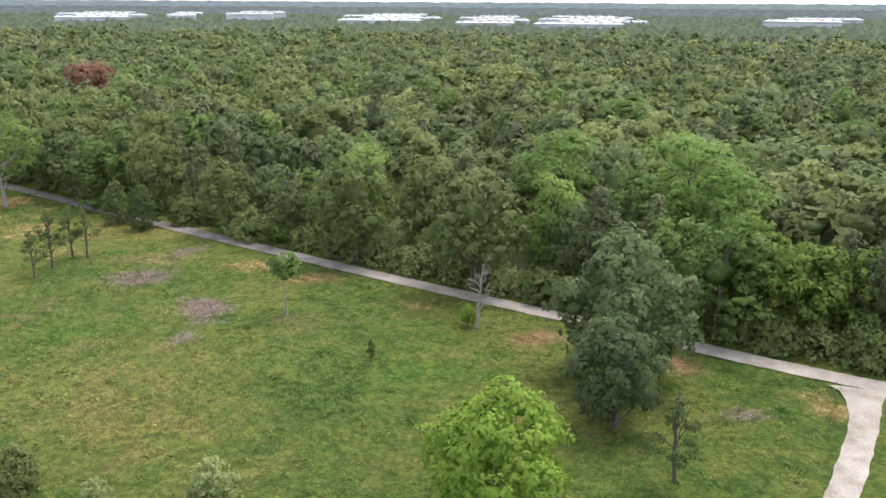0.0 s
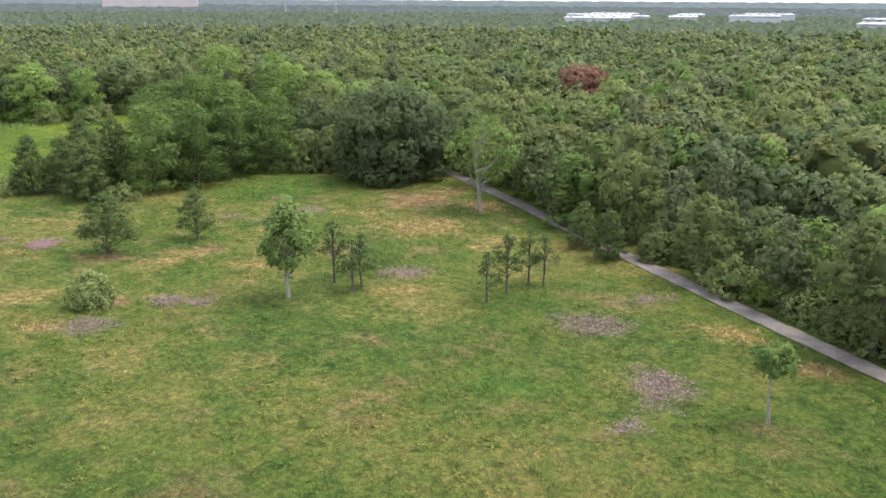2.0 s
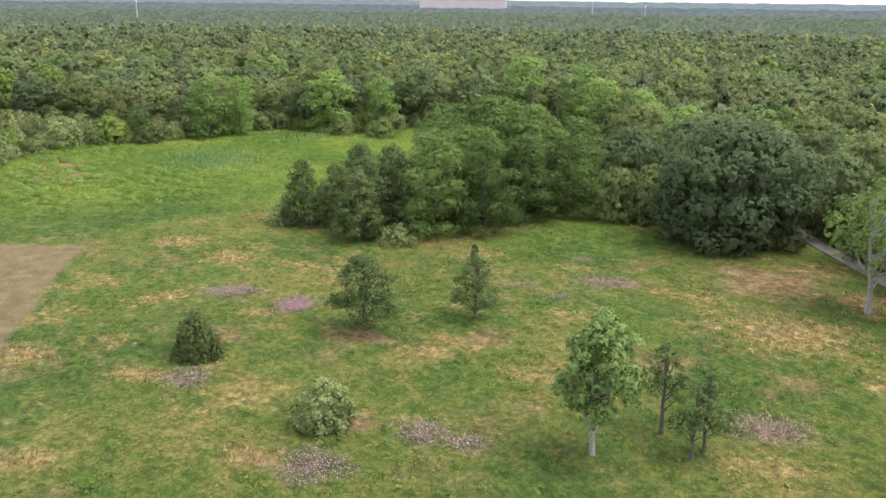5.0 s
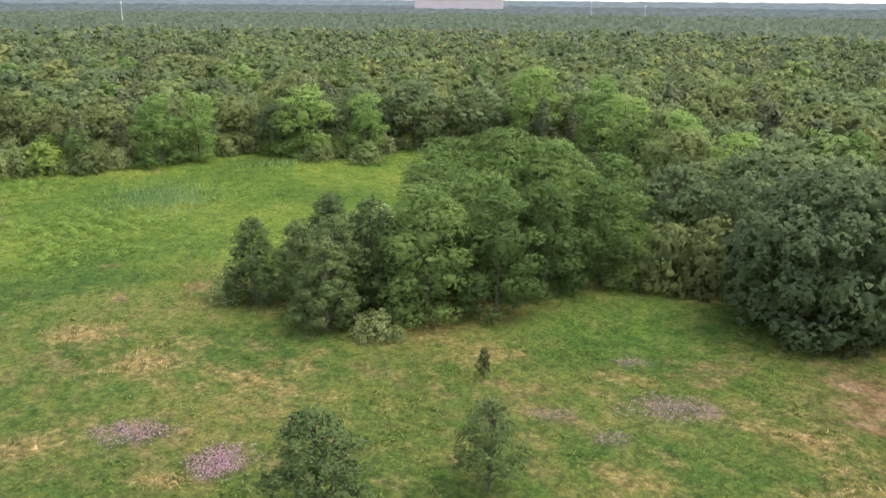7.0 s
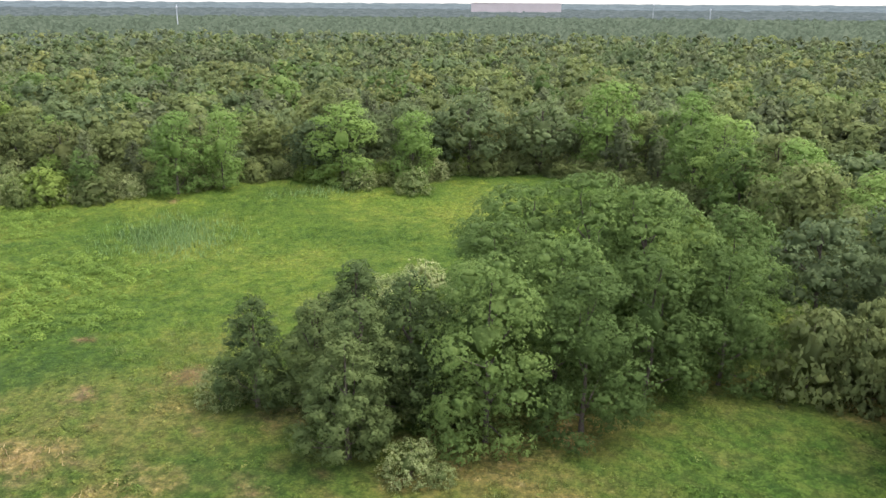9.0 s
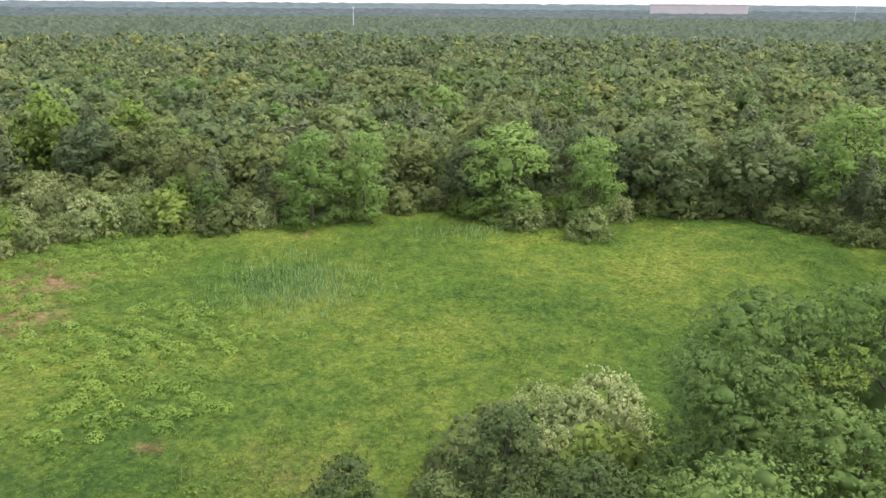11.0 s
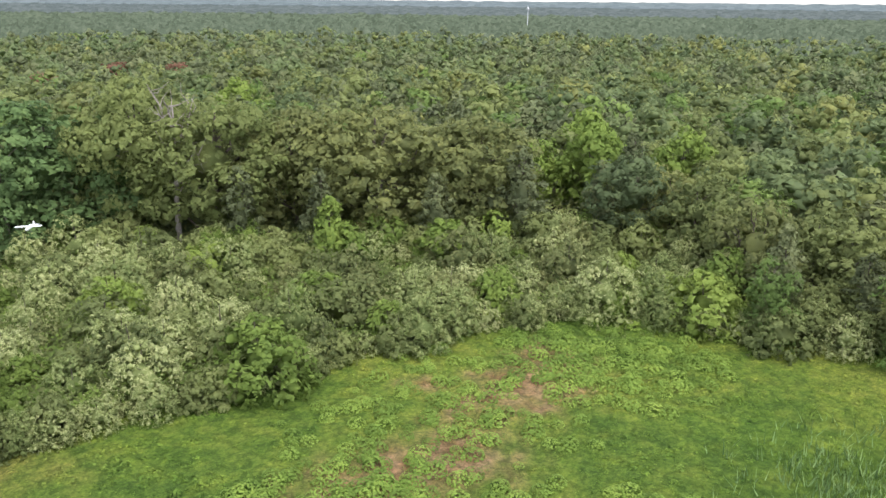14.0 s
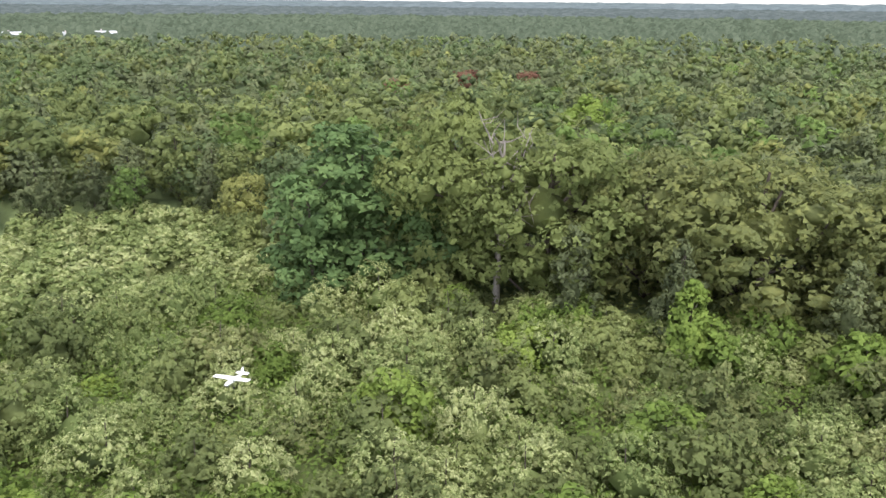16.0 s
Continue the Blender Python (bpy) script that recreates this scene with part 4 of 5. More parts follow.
def model_plane():
    """High-winged foam trainer; nose along +x, span along y."""
    root = new("model_aeroplane")
    w = part("wing", bm_mesh("wing", plate([(0.13, -0.75), (0.15, 0), (0.13, 0.75), (-0.07, 0.74), (-0.09, 0), (-0.07, -0.74)], 0.035), WHITE_FOAM), root)
    w.location = (0, 0, 0.1)
    v, q = tube([(0.42, 0, 0), (0.36, 0, 0), (0.2, 0, 0.01), (-0.15, 0, 0.01), (-0.66, 0, 0.05), (-0.68, 0, 0.05)], [0.01, 0.055, 0.085, 0.075, 0.025, 0.005], 12)
    part("fuselage", mesh_from("fuselage", v, q, mats=[WHITE_FOAM], smooth=True), root)
    t = part("tailplane", bm_mesh("tailplane", plate([(-0.5, -0.26), (-0.45, 0), (-0.5, 0.26), (-0.64, 0.26), (-0.64, -0.26)], 0.015), WHITE_FOAM), root)
    t.location = (0, 0, 0.055)
    part("fin", bm_mesh("fin", plate([(-0.44, 0.05), (-0.56, 0.26), (-0.66, 0.26), (-0.66, 0.05)], 0.015, "x"), WHITE_FOAM), root)
    v, q = tube([(0.42, 0, 0), (0.47, 0, 0)], [0.03, 0.004], 10)
    part("spinner", mesh_from("spinner", v, q, mats=[BLACK_PLASTIC], smooth=True), root)
    for s in (-1, 1):
        leg = part("landing_leg", mesh_from("landing_leg", *tube([(0.12, 0.05 * s, -0.05), (0.14, 0.14 * s, -0.16)], [0.008, 0.008], 6), mats=[BLACK_PLASTIC]), root)
        v, q = tube([(0.14, 0.135 * s, -0.17), (0.14, 0.14 * s, -0.17), (0.14, 0.16 * s, -0.17), (0.14, 0.165 * s, -0.17)], [0.01, 0.04, 0.04, 0.01], 12)
        part("wheel", mesh_from("wheel", v, q, mats=[BLACK_PLASTIC], smooth=True), leg)
    return tagged(root, "white foam high-winged model aeroplane in flight", "model aeroplane")


aeroplane = model_plane()
aeroplane.matrix_world = pose(-162.3, -42.7, 16.4, 4, 0, 44)

# ---------------------------------------------------------------- distant buildings
def shed(name, x, y, lx, ly, h, turn, wall, roof, label, bays=6):
    """A long low building: walls, parapet, roof and rooftop units."""
    root = new(name)
    root.matrix_world = pose(x, y, 0, 0, 0, turn)

    def box(nm, cx, cy, z0, z1, sx, sy, mat):
        bm = bmesh.new()
        bmesh.ops.create_cube(bm, size=1, matrix=Matrix.Translation((cx, cy, (z0 + z1) / 2)) @ Matrix.Diagonal((sx, sy, z1 - z0, 1)))
        bmesh.ops.bevel(bm, geom=list(bm.edges), offset=min(sx, sy, z1 - z0) * 0.04, segments=1, affect="EDGES")
        return part(nm, bm_mesh(nm, bm, mat), root)

    box("wall", 0, 0, 0, h, lx, ly, wall)
    box("roof", 0, 0, h, h + 0.8, lx + 1, ly + 1, roof)
    for i in range(bays):
        box("rooftop_unit", lx * ((i + 0.5) / bays - 0.5), ly * (0.2 if i % 2 else -0.15), h + 0.8, h + 2.2, 4, 3, roof)
    for i in range(bays):
        box("loading_door", lx * ((i + 0.5) / bays - 0.5), -ly / 2 - 0.1, 0.5, 5, 5, 0.3, roof)
    return tagged(root, label, "warehouse")


def yard(az, width, d0, d1, rows, h, label):
    """Long white-roofed sheds one behind another along a bearing from the meadow."""
    c, s = math.cos(radians(az)), math.sin(radians(az))
    step = (d1 - d0) / rows
    for i in range(rows):
        d = d0 + step * (i + 0.5)
        off = width * 0.12 * (-1) ** i
        shed("warehouse", d * c - off * s, d * s + off * c, width * (0.8 + 0.1 * (i % 3)), step * 0.7, h, az - 90, GREY_WALL, WHITE_ROOF, label)


yard(142.5, 85, 900, 1400, 4, 12,
     "long low warehouse with a white roof beyond the woods")
yard(137.6, 40, 1000, 1400, 2, 12, "long low warehouse with a white roof beyond the woods")
yard(133.2, 60, 900, 1200, 2, 15, "taller pale warehouse beyond the woods")
yard(124.5, 95, 780, 1300, 4, 11.5, "white-roofed warehouse beyond the woods")
yard(117.8, 60, 700, 1150, 4, 11.5, "white-roofed warehouse beyond the woods")
yard(111.4, 85, 660, 1150, 5, 12, "broad white-roofed warehouse beyond the woods")
yard(98, 80, 800, 1100, 2, 13, "grey-white warehouse in the haze beyond the woods")
shed("office_block", -110 + 2000 * math.cos(radians(171.6)), 20 + 2000 * math.sin(radians(171.6)), 205, 40, 31, 81.6, PINK_WALL, PINK_WALL, "wide pinkish block on the horizon", 10)


def house(x, y, turn):
    """A small gabled house: walls, roof, chimney."""
    root = new("house")
    root.matrix_world = pose(x, y, 0, 0, 0, turn)
    bm = bmesh.new()
    bmesh.ops.create_cube(bm, size=1, matrix=Matrix.Translation((0, 0, 2.7)) @ Matrix.Diagonal((13, 8, 5.4, 1)))
    part("wall", bm_mesh("house_wall", bm, GREY_WALL), root)
    bm = bmesh.new()
    e = [bm.verts.new(p) for p in ((-7, -4.5, 5.4), (7, -4.5, 5.4), (7, 4.5, 5.4), (-7, 4.5, 5.4), (-7, 0, 8.4), (7, 0, 8.4))]
    for f in ((0, 1, 5, 4), (2, 3, 4, 5), (0, 4, 3), (1, 2, 5), (3, 2, 1, 0)):
        bm.faces.new([e[i] for i in f])
    roof = part("roof", bm_mesh("house_roof", bm, WHITE_ROOF), root)
    bm = bmesh.new()
    bmesh.ops.create_cube(bm, size=1, matrix=Matrix.Translation((3, 1, 8.2)) @ Matrix.Diagonal((0.9, 0.9, 2.4, 1)))
    part("chimney", bm_mesh("chimney", bm, PINK_WALL), roof)
    return tagged(root, "small pale gabled house in a gap of the woods", "house", "houses beyond the woods")


for x, y, turn in [(-104, -640, 10), (-134, -632, 95), (-160, -650, 0), (-86, -655, 40), (-188, -640, 20)]:
    house(x, y, turn)


def mast(az, d, h):
    """A thin lattice-like mast: pole, platform and lamp."""
    root = new("radio_mast")
    root.matrix_world = pose(-60 + d * math.cos(radians(az)), 18 + d * math.sin(radians(az)), 0)
    part("pole", mesh_from("mast_pole", *tube([(0, 0, 0), (0, 0, h * 0.6), (0, 0, h)], [0.5, 0.38, 0.2], 6), mats=[GREY_WALL]), root)
    part("platform", mesh_from("mast_platform", *tube([(0, 0, h * 0.86), (0, 0, h * 0.87), (0, 0, h * 0.93), (0, 0, h * 0.94)], [0.3, 0.9, 0.9, 0.3], 8), mats=[GREY_WALL]), root)
    return tagged(root, "thin pale mast above the far woods", "mast", "masts on the horizon")


for az, d, h in [(-167.2, 900, 27), (163.2, 1300, 32), (159.8, 1200, 26), (-143.5, 800, 26)]:
    mast(az, d, h)


# ---------------------------------------------------------------- woods
def line_distance(x, y):
    best = np.full(np.shape(x), 1e9)
    for (x0, y0), (x1, y1) in zip(PATH_LINE, PATH_LINE[1:]):
        l2 = (x1 - x0) ** 2 + (y1 - y0) ** 2
        t = np.clip(((x - x0) * (x1 - x0) + (y - y0) * (y1 - y0)) / l2, 0, 1)
        best = np.minimum(best, np.hypot(x - x0 - t * (x1 - x0), y - y0 - t * (y1 - y0)))
    return best


def scatter(rng, x0, x1, y0, y1, step):
    x, y = np.meshgrid(np.arange(x0, x1, step), np.arange(y0, y1, step * 0.87))
    x = x + (np.arange(x.shape[0])[:, None] % 2) * step / 2
    x, y = x + rng.uniform(-0.36, 0.36, x.shape) * step, y + rng.uniform(-0.36, 0.36, y.shape) * step
    return x.ravel(), y.ravel()


def in_woods(x, y):
    ok = ~inside(x, y, FIELD) & ~inside(x, y, THICKET)
    side = np.where(y > 0, x < 35 + 0.2 * y, x < -128 - 0.22 * y)
    return ok & side & (road_gap(x, y) > 2.0)


def road_gap(x, y):
    best = np.full(np.shape(x), 1e9)
    for (x0, y0), (x1, y1) in zip(ROAD, ROAD[1:]):
        l2 = (x1 - x0) ** 2 + (y1 - y0) ** 2
        t = np.clip(((x - x0) * (x1 - x0) + (y - y0) * (y1 - y0)) / l2, 0, 1)
        best = np.minimum(best, np.hypot(x - x0 - t * (x1 - x0), y - y0 - t * (y1 - y0)))
    return best


def species(x, y, u):
    """What grows where: pines in drifts, locusts and oaks between."""
    s = soft_noise(x, y, 0.035, 2)
    return np.select([u < 0.26 + 0.4 * np.clip(s, 0, 1), u < 0.52, u < 0.64 - 0.1 * np.clip(s, 0, 1), u < 0.68], ["pine", "dark_oak", "locust", "bronze_oak"], "oak")


kind("vine_tree", "vine_tree", VINE, BARK, lambda g: broad_lobes(g, 9, 7.5, 0.1, 30, 0.8, 0.75), 3600, 0.18, "tree smothered in bright green vines", h=9, base_r=0.2, low=0.1, variants=2, loose=0.2)
for x, y, h, w in [(-34.8, 83.0, 15.0, 1.1), (-33.5, 77.0, 11.5, 0.9), (-22.0, 85.5, 15.5, 1.15), (-16.5, 80.5, 13.5, 1.0), (-57.5, 77.5, 12.5, 0.9), (-227.0, 57.0, 16.0, 1.1), (-221.0, 68.5, 15.0, 1.0), (-189.0, 71.0, 13.5, 1.1),
                   (-174.0, 73.0, 12.5, 1.1), (-205.0, 68.0, 14.0, 1.0)]:
    plant("edge_locust", x, y, h, w, group="tall locusts at the woods")
for x, y, h in [(-8.5, 73.0, 9.0), (-3.5, 74.0, 8.5), (-13.5, 75.0, 10.0), (3.0, 74.5, 9.5)]:
    plant("vine_tree", x, y, h, 1.0, group="vine-hung trees along the track")
for x, y, h in [(-3.0, 70.6, 4.4), (1.5, 71.0, 4.0), (-14.0, 70.4, 4.2), (-10.0, 70.6, 3.6), (-6.5, 70.2, 3.2), (5.5, 72.0, 4.5), (-46.0, 72.0, 4.0), (-41.0, 71.6, 3.6), (-73.0, 73.2, 4.2), (-62.0, 72.6, 3.6)]:
    plant("olive", x, y, h, 1.1, group="silvery shrubs along the track")
for x, y, h in [(-238.0, -35.0, 12.5), (-228.0, -46.0, 11.5), (-152.0, -224.0, 15.0), (-160.0, -216.0, 13.5), (-230.0, 34.5, 13.5)]:
    plant("dark_oak", x, y, h, 1.15, group="dark oaks at the woods")
for x, y, h in [(-236.0, -57.0, 12.5), (-246.0, -50.0, 12.0), (-244.0, -64.0, 13.0), (-231.0, -64.0, 11.0), (-236.0, -143.0, 12.5)]:
    plant("vine_tree", x, y, h, 1.0, group="vine-hung trees of the woods")
for x, y, h in [(-252.0, -8.0, 9.0), (-256.0, -2.0, 9.5), (-254.0, 9.0, 9.5), (-258.0, 16.0, 9.0)]:
    plant("olive", x, y, h, 0.8, label="tall silvery shrub tree among the woods", group="silvery trees in the woods")

RUSSET = [(-163, 120, 17.0), (-243, -212, 13.0), (-265, -222, 11.5), (-225, -214, 11)]
rng = R_(11)
wx, wy = scatter(rng, -380, 60, -245, 245, 6.6)
ok = in_woods(wx, wy) & (line_distance(wx, wy) < 210)
wx, wy = wx[ok], wy[ok]
HEROES = [(-181.5, -95.5, 8), (-175.5, -93, 6), (-195.5, -82, 8), (-189, -89, 7), (-211, -70, 8), (-219.5, -61.5, 7), (-204.5, -78, 7), (-34.8, 83, 5), (-33.5, 77, 4), (-22, 85.5, 5), (-16.5, 80.5, 5), (-57.5, 77.5, 5),
          (-227, 57, 6), (-221, 68.5, 5), (-189, 71, 6), (-174, 73, 6), (-205, 68, 5), (-136.8, 64, 9), (-216.8, -10.3, 6), (-219.8, -4.2, 5), (-222.5, 14, 6), (-223, 25, 6), (-236, -57, 5), (-246, -50, 5), (-244, -64, 5), (-231, -64, 5)]
for x, y, r in HEROES:
    apart = np.hypot(wx - x, wy - y) > r
    wx, wy = wx[apart], wy[apart]
for x, y, h in RUSSET:
    far_off = np.hypot(wx - x, wy - y) > 6.5
    wx, wy = wx[far_off], wy[far_off]
    plant("russet", x, y, h, 0.95, group="russet trees in the woods")
rim = edge_distance(wx, wy, FIELD)
deep = np.minimum(rim, edge_distance(wx, wy, THICKET))
near = deep < 13
sp = species(wx, wy, rng.random(len(wx)))
hs = (rng.normal(11.5, 1.5, len(wx)) + 1.5 * soft_noise(wx, wy, 0.06, 8)).clip(7.5, 16)
for x, y, s, h in zip(wx[near], wy[near], sp[near], hs[near]):
    plant(str(s), x, y, h * (0.85 if s == "pine" else 0.95), PLANT.uniform(0.9, 1.2), group="trees at the wood's edge")

# undergrowth along the wood's edge
ux, uy = scatter(rng, -245, 25, -60, 95, 3.1)
ok = in_woods(ux, uy) & (edge_distance(ux, uy, FIELD) < 5.6)
for x, y in zip(ux[ok], uy[ok]):
    u = PLANT.random()
    plant("olive" if u < 0.3 else "green_shrub" if u < 0.85 else "vine", x, y, PLANT.uniform(2.0, 4.6), PLANT.uniform(0.85, 1.15), group="shrubs along the wood's edge")


def joined_woods(name, x, y, h, w, mat, lobes_of, count, size, protos, label, core=0.74, up=0.6):
    """Many trees deep in the woods as one mesh; each takes one of a few crowns, turned and scaled."""
    g = R_(len(x) + 3)
    vs, qs, ts, tq, tt, ns, n = [], [], [], [], [], [], 0
    shapes = [foliage(g, lobes_of(g), count, size, core, up, floor=-0.15, simple=count < 500, tuft=8 if count > 300 else 5) for _ in range(protos)]
    for i in range(len(x)):
        v, q, t, nn = shapes[g.integers(protos)]
        a = g.uniform(0, 6.283)
        c, s = math.cos(a), math.sin(a)
        spin = np.array([(c, s, 0), (-s, c, 0), (0, 0, 1)])
        ns.append(nn @ spin)
        p = v @ spin * (w[i], w[i], h[i]) + (x[i], y[i], 0)
        vs.append(p)
        qs.append(q + n)
        ts.append(t + n)
        tint = g.random()
        tq.append(np.full(len(q), tint))
        tt.append(np.full(len(t), tint))
        n += len(v)
    leaves = np.concatenate(qs)
    me = mesh_from(name, np.concatenate(vs), None, np.concatenate([leaves, np.concatenate(ts)]), [mat], {"tint": np.concatenate(tq + tt)}, True, np.concatenate(ns))
    return tagged(new(name, me), label, "woods", kind="stuff")


LOOKS = {"oak": (OAK, lambda g: broad_lobes(g, 1, 0.85, 0.2, 13, 0.8, 0.85)), "dark_oak": (DARK_OAK, lambda g: broad_lobes(g, 1, 0.85, 0.2, 13, 0.8, 0.85)),
         "locust": (LOCUST, lambda g: layered_lobes(g, 1, 0.75, 0.25, 12)), "pine": (PINE, lambda g: bushy_pine_lobes(g, 1, 0.62, 0.3, 16, 0.8)),
         "bronze_oak": (BROWNISH, lambda g: broad_lobes(g, 1, 0.85, 0.2, 13, 0.8, 0.85))}
WORDS = {"oak": "green oak", "dark_oak": "dark oak", "locust": "light green locust", "pine": "dull pine", "bronze_oak": "bronzed oak"}
for key, (mat, fn) in LOOKS.items():
    for text, count, m in (("behind the wood's edge", 640, ~near & (sp == key) & (deep < 45)), ("deeper in the woods", 200, ~near & (sp == key) & (deep >= 45))):
        if not m.any():
            continue
        hh = hs[m] * (0.95 if key == "pine" else 1.0)
        joined_woods("woods", wx[m], wy[m], hh, hh * rng.uniform(0.8, 1.3, m.sum()), mat, fn, count, 0.032 if count > 500 else 0.037, 5, f"dense {WORDS[key]} canopy {text}")

# farther woods
fx2, fy2 = scatter(rng, -700, 260, -560, 620, 6.9)
dist = line_distance(fx2, fy2)
ok = in_woods(fx2, fy2) & (dist >= 210) & (dist < 460)
fx2, fy2, dist = fx2[ok], fy2[ok], dist[ok]
pick = rng.random(len(fx2))
sp2 = species(fx2, fy2, np.where(pick < 0.78, pick * 0.66, 0.63 + (pick - 0.78) * 0.5))
hs2 = (rng.normal(11.5, 1.5, len(fx2)) + 1.6 * soft_noise(fx2, fy2, 0.06, 8)).clip(7.5, 16)
ws2 = hs2 * rng.uniform(0.8, 1.25, len(fx2))
FAR = {"pine": lambda g: [(0, 0, 0.62, 0.3, 0.2), (0, 0, 0.8, 0.18, 0.17)]}
for key in LOOKS:
    for count, size, m in ((60, 0.047, (sp2 == key) & (dist < 320)), (20, 0.068, (sp2 == key) & (dist >= 320))):
        if m.any():
            joined_woods("far_woods", fx2[m], fy2[m], hs2[m], ws2[m], LOOKS[key][0], FAR.get(key, lambda g: broad_lobes(g, 1, 0.8, 0.45, 4, 0.85, 0.95)), count, size, 8, f"distant {WORDS[key]} woods", core=0.85)


# understory between the crowns
sx, sy = np.meshgrid(np.arange(-740, 200, 4.6), np.arange(-600, 640, 4.6))
inn = in_woods(sx, sy) & (edge_distance(sx, sy, FIELD) > 1.5) & (edge_distance(sx, sy, THICKET) > 0.5) & (line_distance(sx, sy) < 520)
sz = np.minimum(np.where(line_distance(sx, sy) > 190, 6.0, 1.5), 0.6 + 0.55 * np.minimum(edge_distance(sx, sy, FIELD), edge_distance(sx, sy, THICKET) + 2)) + R_(8).normal(size=sx.shape) * 1.0 + 0.8 * soft_noise(sx, sy, 0.3, 2)
k = (np.arange(sx.shape[1] - 1)[None] + np.arange(sx.shape[0] - 1)[:, None] * sx.shape[1])
full = (inn[:-1, :-1] & inn[1:, :-1] & inn[:-1, 1:] & inn[1:, 1:]).ravel()
k = k.ravel()[full]
nxs = sx.shape[1]
sz = sz * np.clip((np.minimum(edge_distance(sx, sy, FIELD), edge_distance(sx, sy, THICKET) + 3) - 1.0) / 6, 0, 1)
me = mesh_from("understory", np.stack([sx, sy, sz], -1).reshape(-1, 3), np.stack([k, k + 1, k + nxs + 1, k + nxs], 1), mats=[DARK_OAK])
tagged(new("understory", me), "green understory filling the woods between the crowns", "undergrowth", kind="stuff")

g = R_(17)
ux, uy = g.uniform(-262, 24, 420000), g.uniform(-125, 100, 420000)
ok = in_woods(ux, uy)
ux, uy = ux[ok], uy[ok]
gap = np.minimum(edge_distance(ux, uy, FIELD), edge_distance(ux, uy, THICKET))
ok = (gap < 20) & (gap > 1)
ux, uy, gap = ux[ok], uy[ok], gap[ok]
uz = np.clip(gap * 0.4, 0.3, 2.4) + 0.9 * soft_noise(ux, uy, 0.8, 3) + g.normal(size=len(ux)) * 0.5 + ground_z(ux, uy)
nrm = unit(np.c_[g.normal(size=(len(ux), 2)) * 0.5, np.ones(len(ux))])
v, q = sprays(g, np.c_[ux, uy, np.maximum(uz, 0.2)], nrm, np.full((len(ux), 1), 0.26))
tagged(new("understory_leaves", mesh_from("understory_leaves", v, None, q, [OAK], smooth=True, normals=np.repeat(unit(nrm + (0, 0, 0.4)), 3, axis=0))), "leafy brambles and saplings under the wood's rim", "undergrowth", kind="stuff")

# canopy to the horizon, in three belts with distance haze painted into their colours
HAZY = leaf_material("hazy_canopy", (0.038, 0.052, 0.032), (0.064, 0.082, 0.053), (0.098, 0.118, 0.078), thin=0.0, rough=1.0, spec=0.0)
PALE_HAZE = leaf_material("pale_haze_canopy", (0.055, 0.068, 0.062), (0.07, 0.085, 0.08), (0.1, 0.115, 0.105), thin=0.0, rough=1.0, spec=0.0)


def belt(r0, r1, rings, steps, high, rough, mat, rise, label):
    """A belt of far canopy; its bumps are single crowns."""
    aa, rr = np.meshgrid(np.linspace(radians(72), radians(290), steps), np.geomspace(r0, r1, rings))
    cx, cy = -100 + rr * np.cos(aa), 10 + rr * np.sin(aa)
    g = R_(21)
    cz = high + g.normal(size=cx.shape) * rough + 1.2 * soft_noise(cx, cy, 0.02, 4) + (rr - r0) / (r1 - r0) * rise
    cz[0] = 3
    cz = np.where(np.hypot(cx + 110, cy + 640) < 75, 2.0, cz)
    k = (np.arange(steps - 1)[None] + np.arange(rings - 1)[:, None] * steps).ravel()
    me = mesh_from("backdrop_woods", np.stack([cx, cy, cz], -1).reshape(-1, 3), np.stack([k, k + 1, k + steps + 1, k + steps], 1), mats=[mat], face_attr={"tint": g.random(len(k))})
    tagged(new("backdrop_woods", me), label, "woods", kind="stuff")


belt(425, 1350, 70, 1000, 9.0, 1.5, HAZY, 0.0, "dull green distant woods with haze in their colour")
# haze put into the leaf colours again, paler and bluer with distance
FAINT_HAZE = leaf_material("faint_haze_canopy", (0.085, 0.105, 0.105), (0.105, 0.128, 0.13), (0.13, 0.155, 0.155), thin=0.0, rough=1.0, spec=0.0)
belt(1300, 2500, 24, 700, 9.0, 1.3, PALE_HAZE, 6.0, "woods far off, painted pale with haze")
belt(2400, 4600, 14, 500, 14.0, 1.4, FAINT_HAZE, 19.0, "woods reaching the horizon, painted faint and bluish with haze")

# ---------------------------------------------------------------- thicket of silver shrubs
tx, ty = scatter(rng, -238, -98, -136, -14, 4.1)
ok = (inside(tx, ty, THICKET) | (edge_distance(tx, ty, THICKET) < 3.5)) & (~inside(tx, ty, FIELD) | (edge_distance(tx, ty, FIELD) < 0.8))
tx, ty = tx[ok], ty[ok]
front = FIELD[FIELD.index((-214, -20)):FIELD.index((-158, -49)) + 1] + [(-140, -52.3)]
for (x0, y0), (x1, y1) in zip(front, front[1:]):
    steps = max(1, round(math.hypot(x1 - x0, y1 - y0) / 2.7))
    for i in range(steps):
        w = (i + PLANT.uniform(0.2, 0.8)) / steps
        u = PLANT.random()
        plant("olive" if u < 0.55 else "green_shrub" if u < 0.85 else "vine", x0 + (x1 - x0) * w + PLANT.uniform(-0.8, 0.3), y0 + (y1 - y0) * w - PLANT.uniform(0.2, 1.4), PLANT.uniform(2.2, 3.9), PLANT.uniform(0.9, 1.15), group="shrubs of the thicket")
rear = THICKET[THICKET.index((-168, -130)):] + [(-236, -36)]
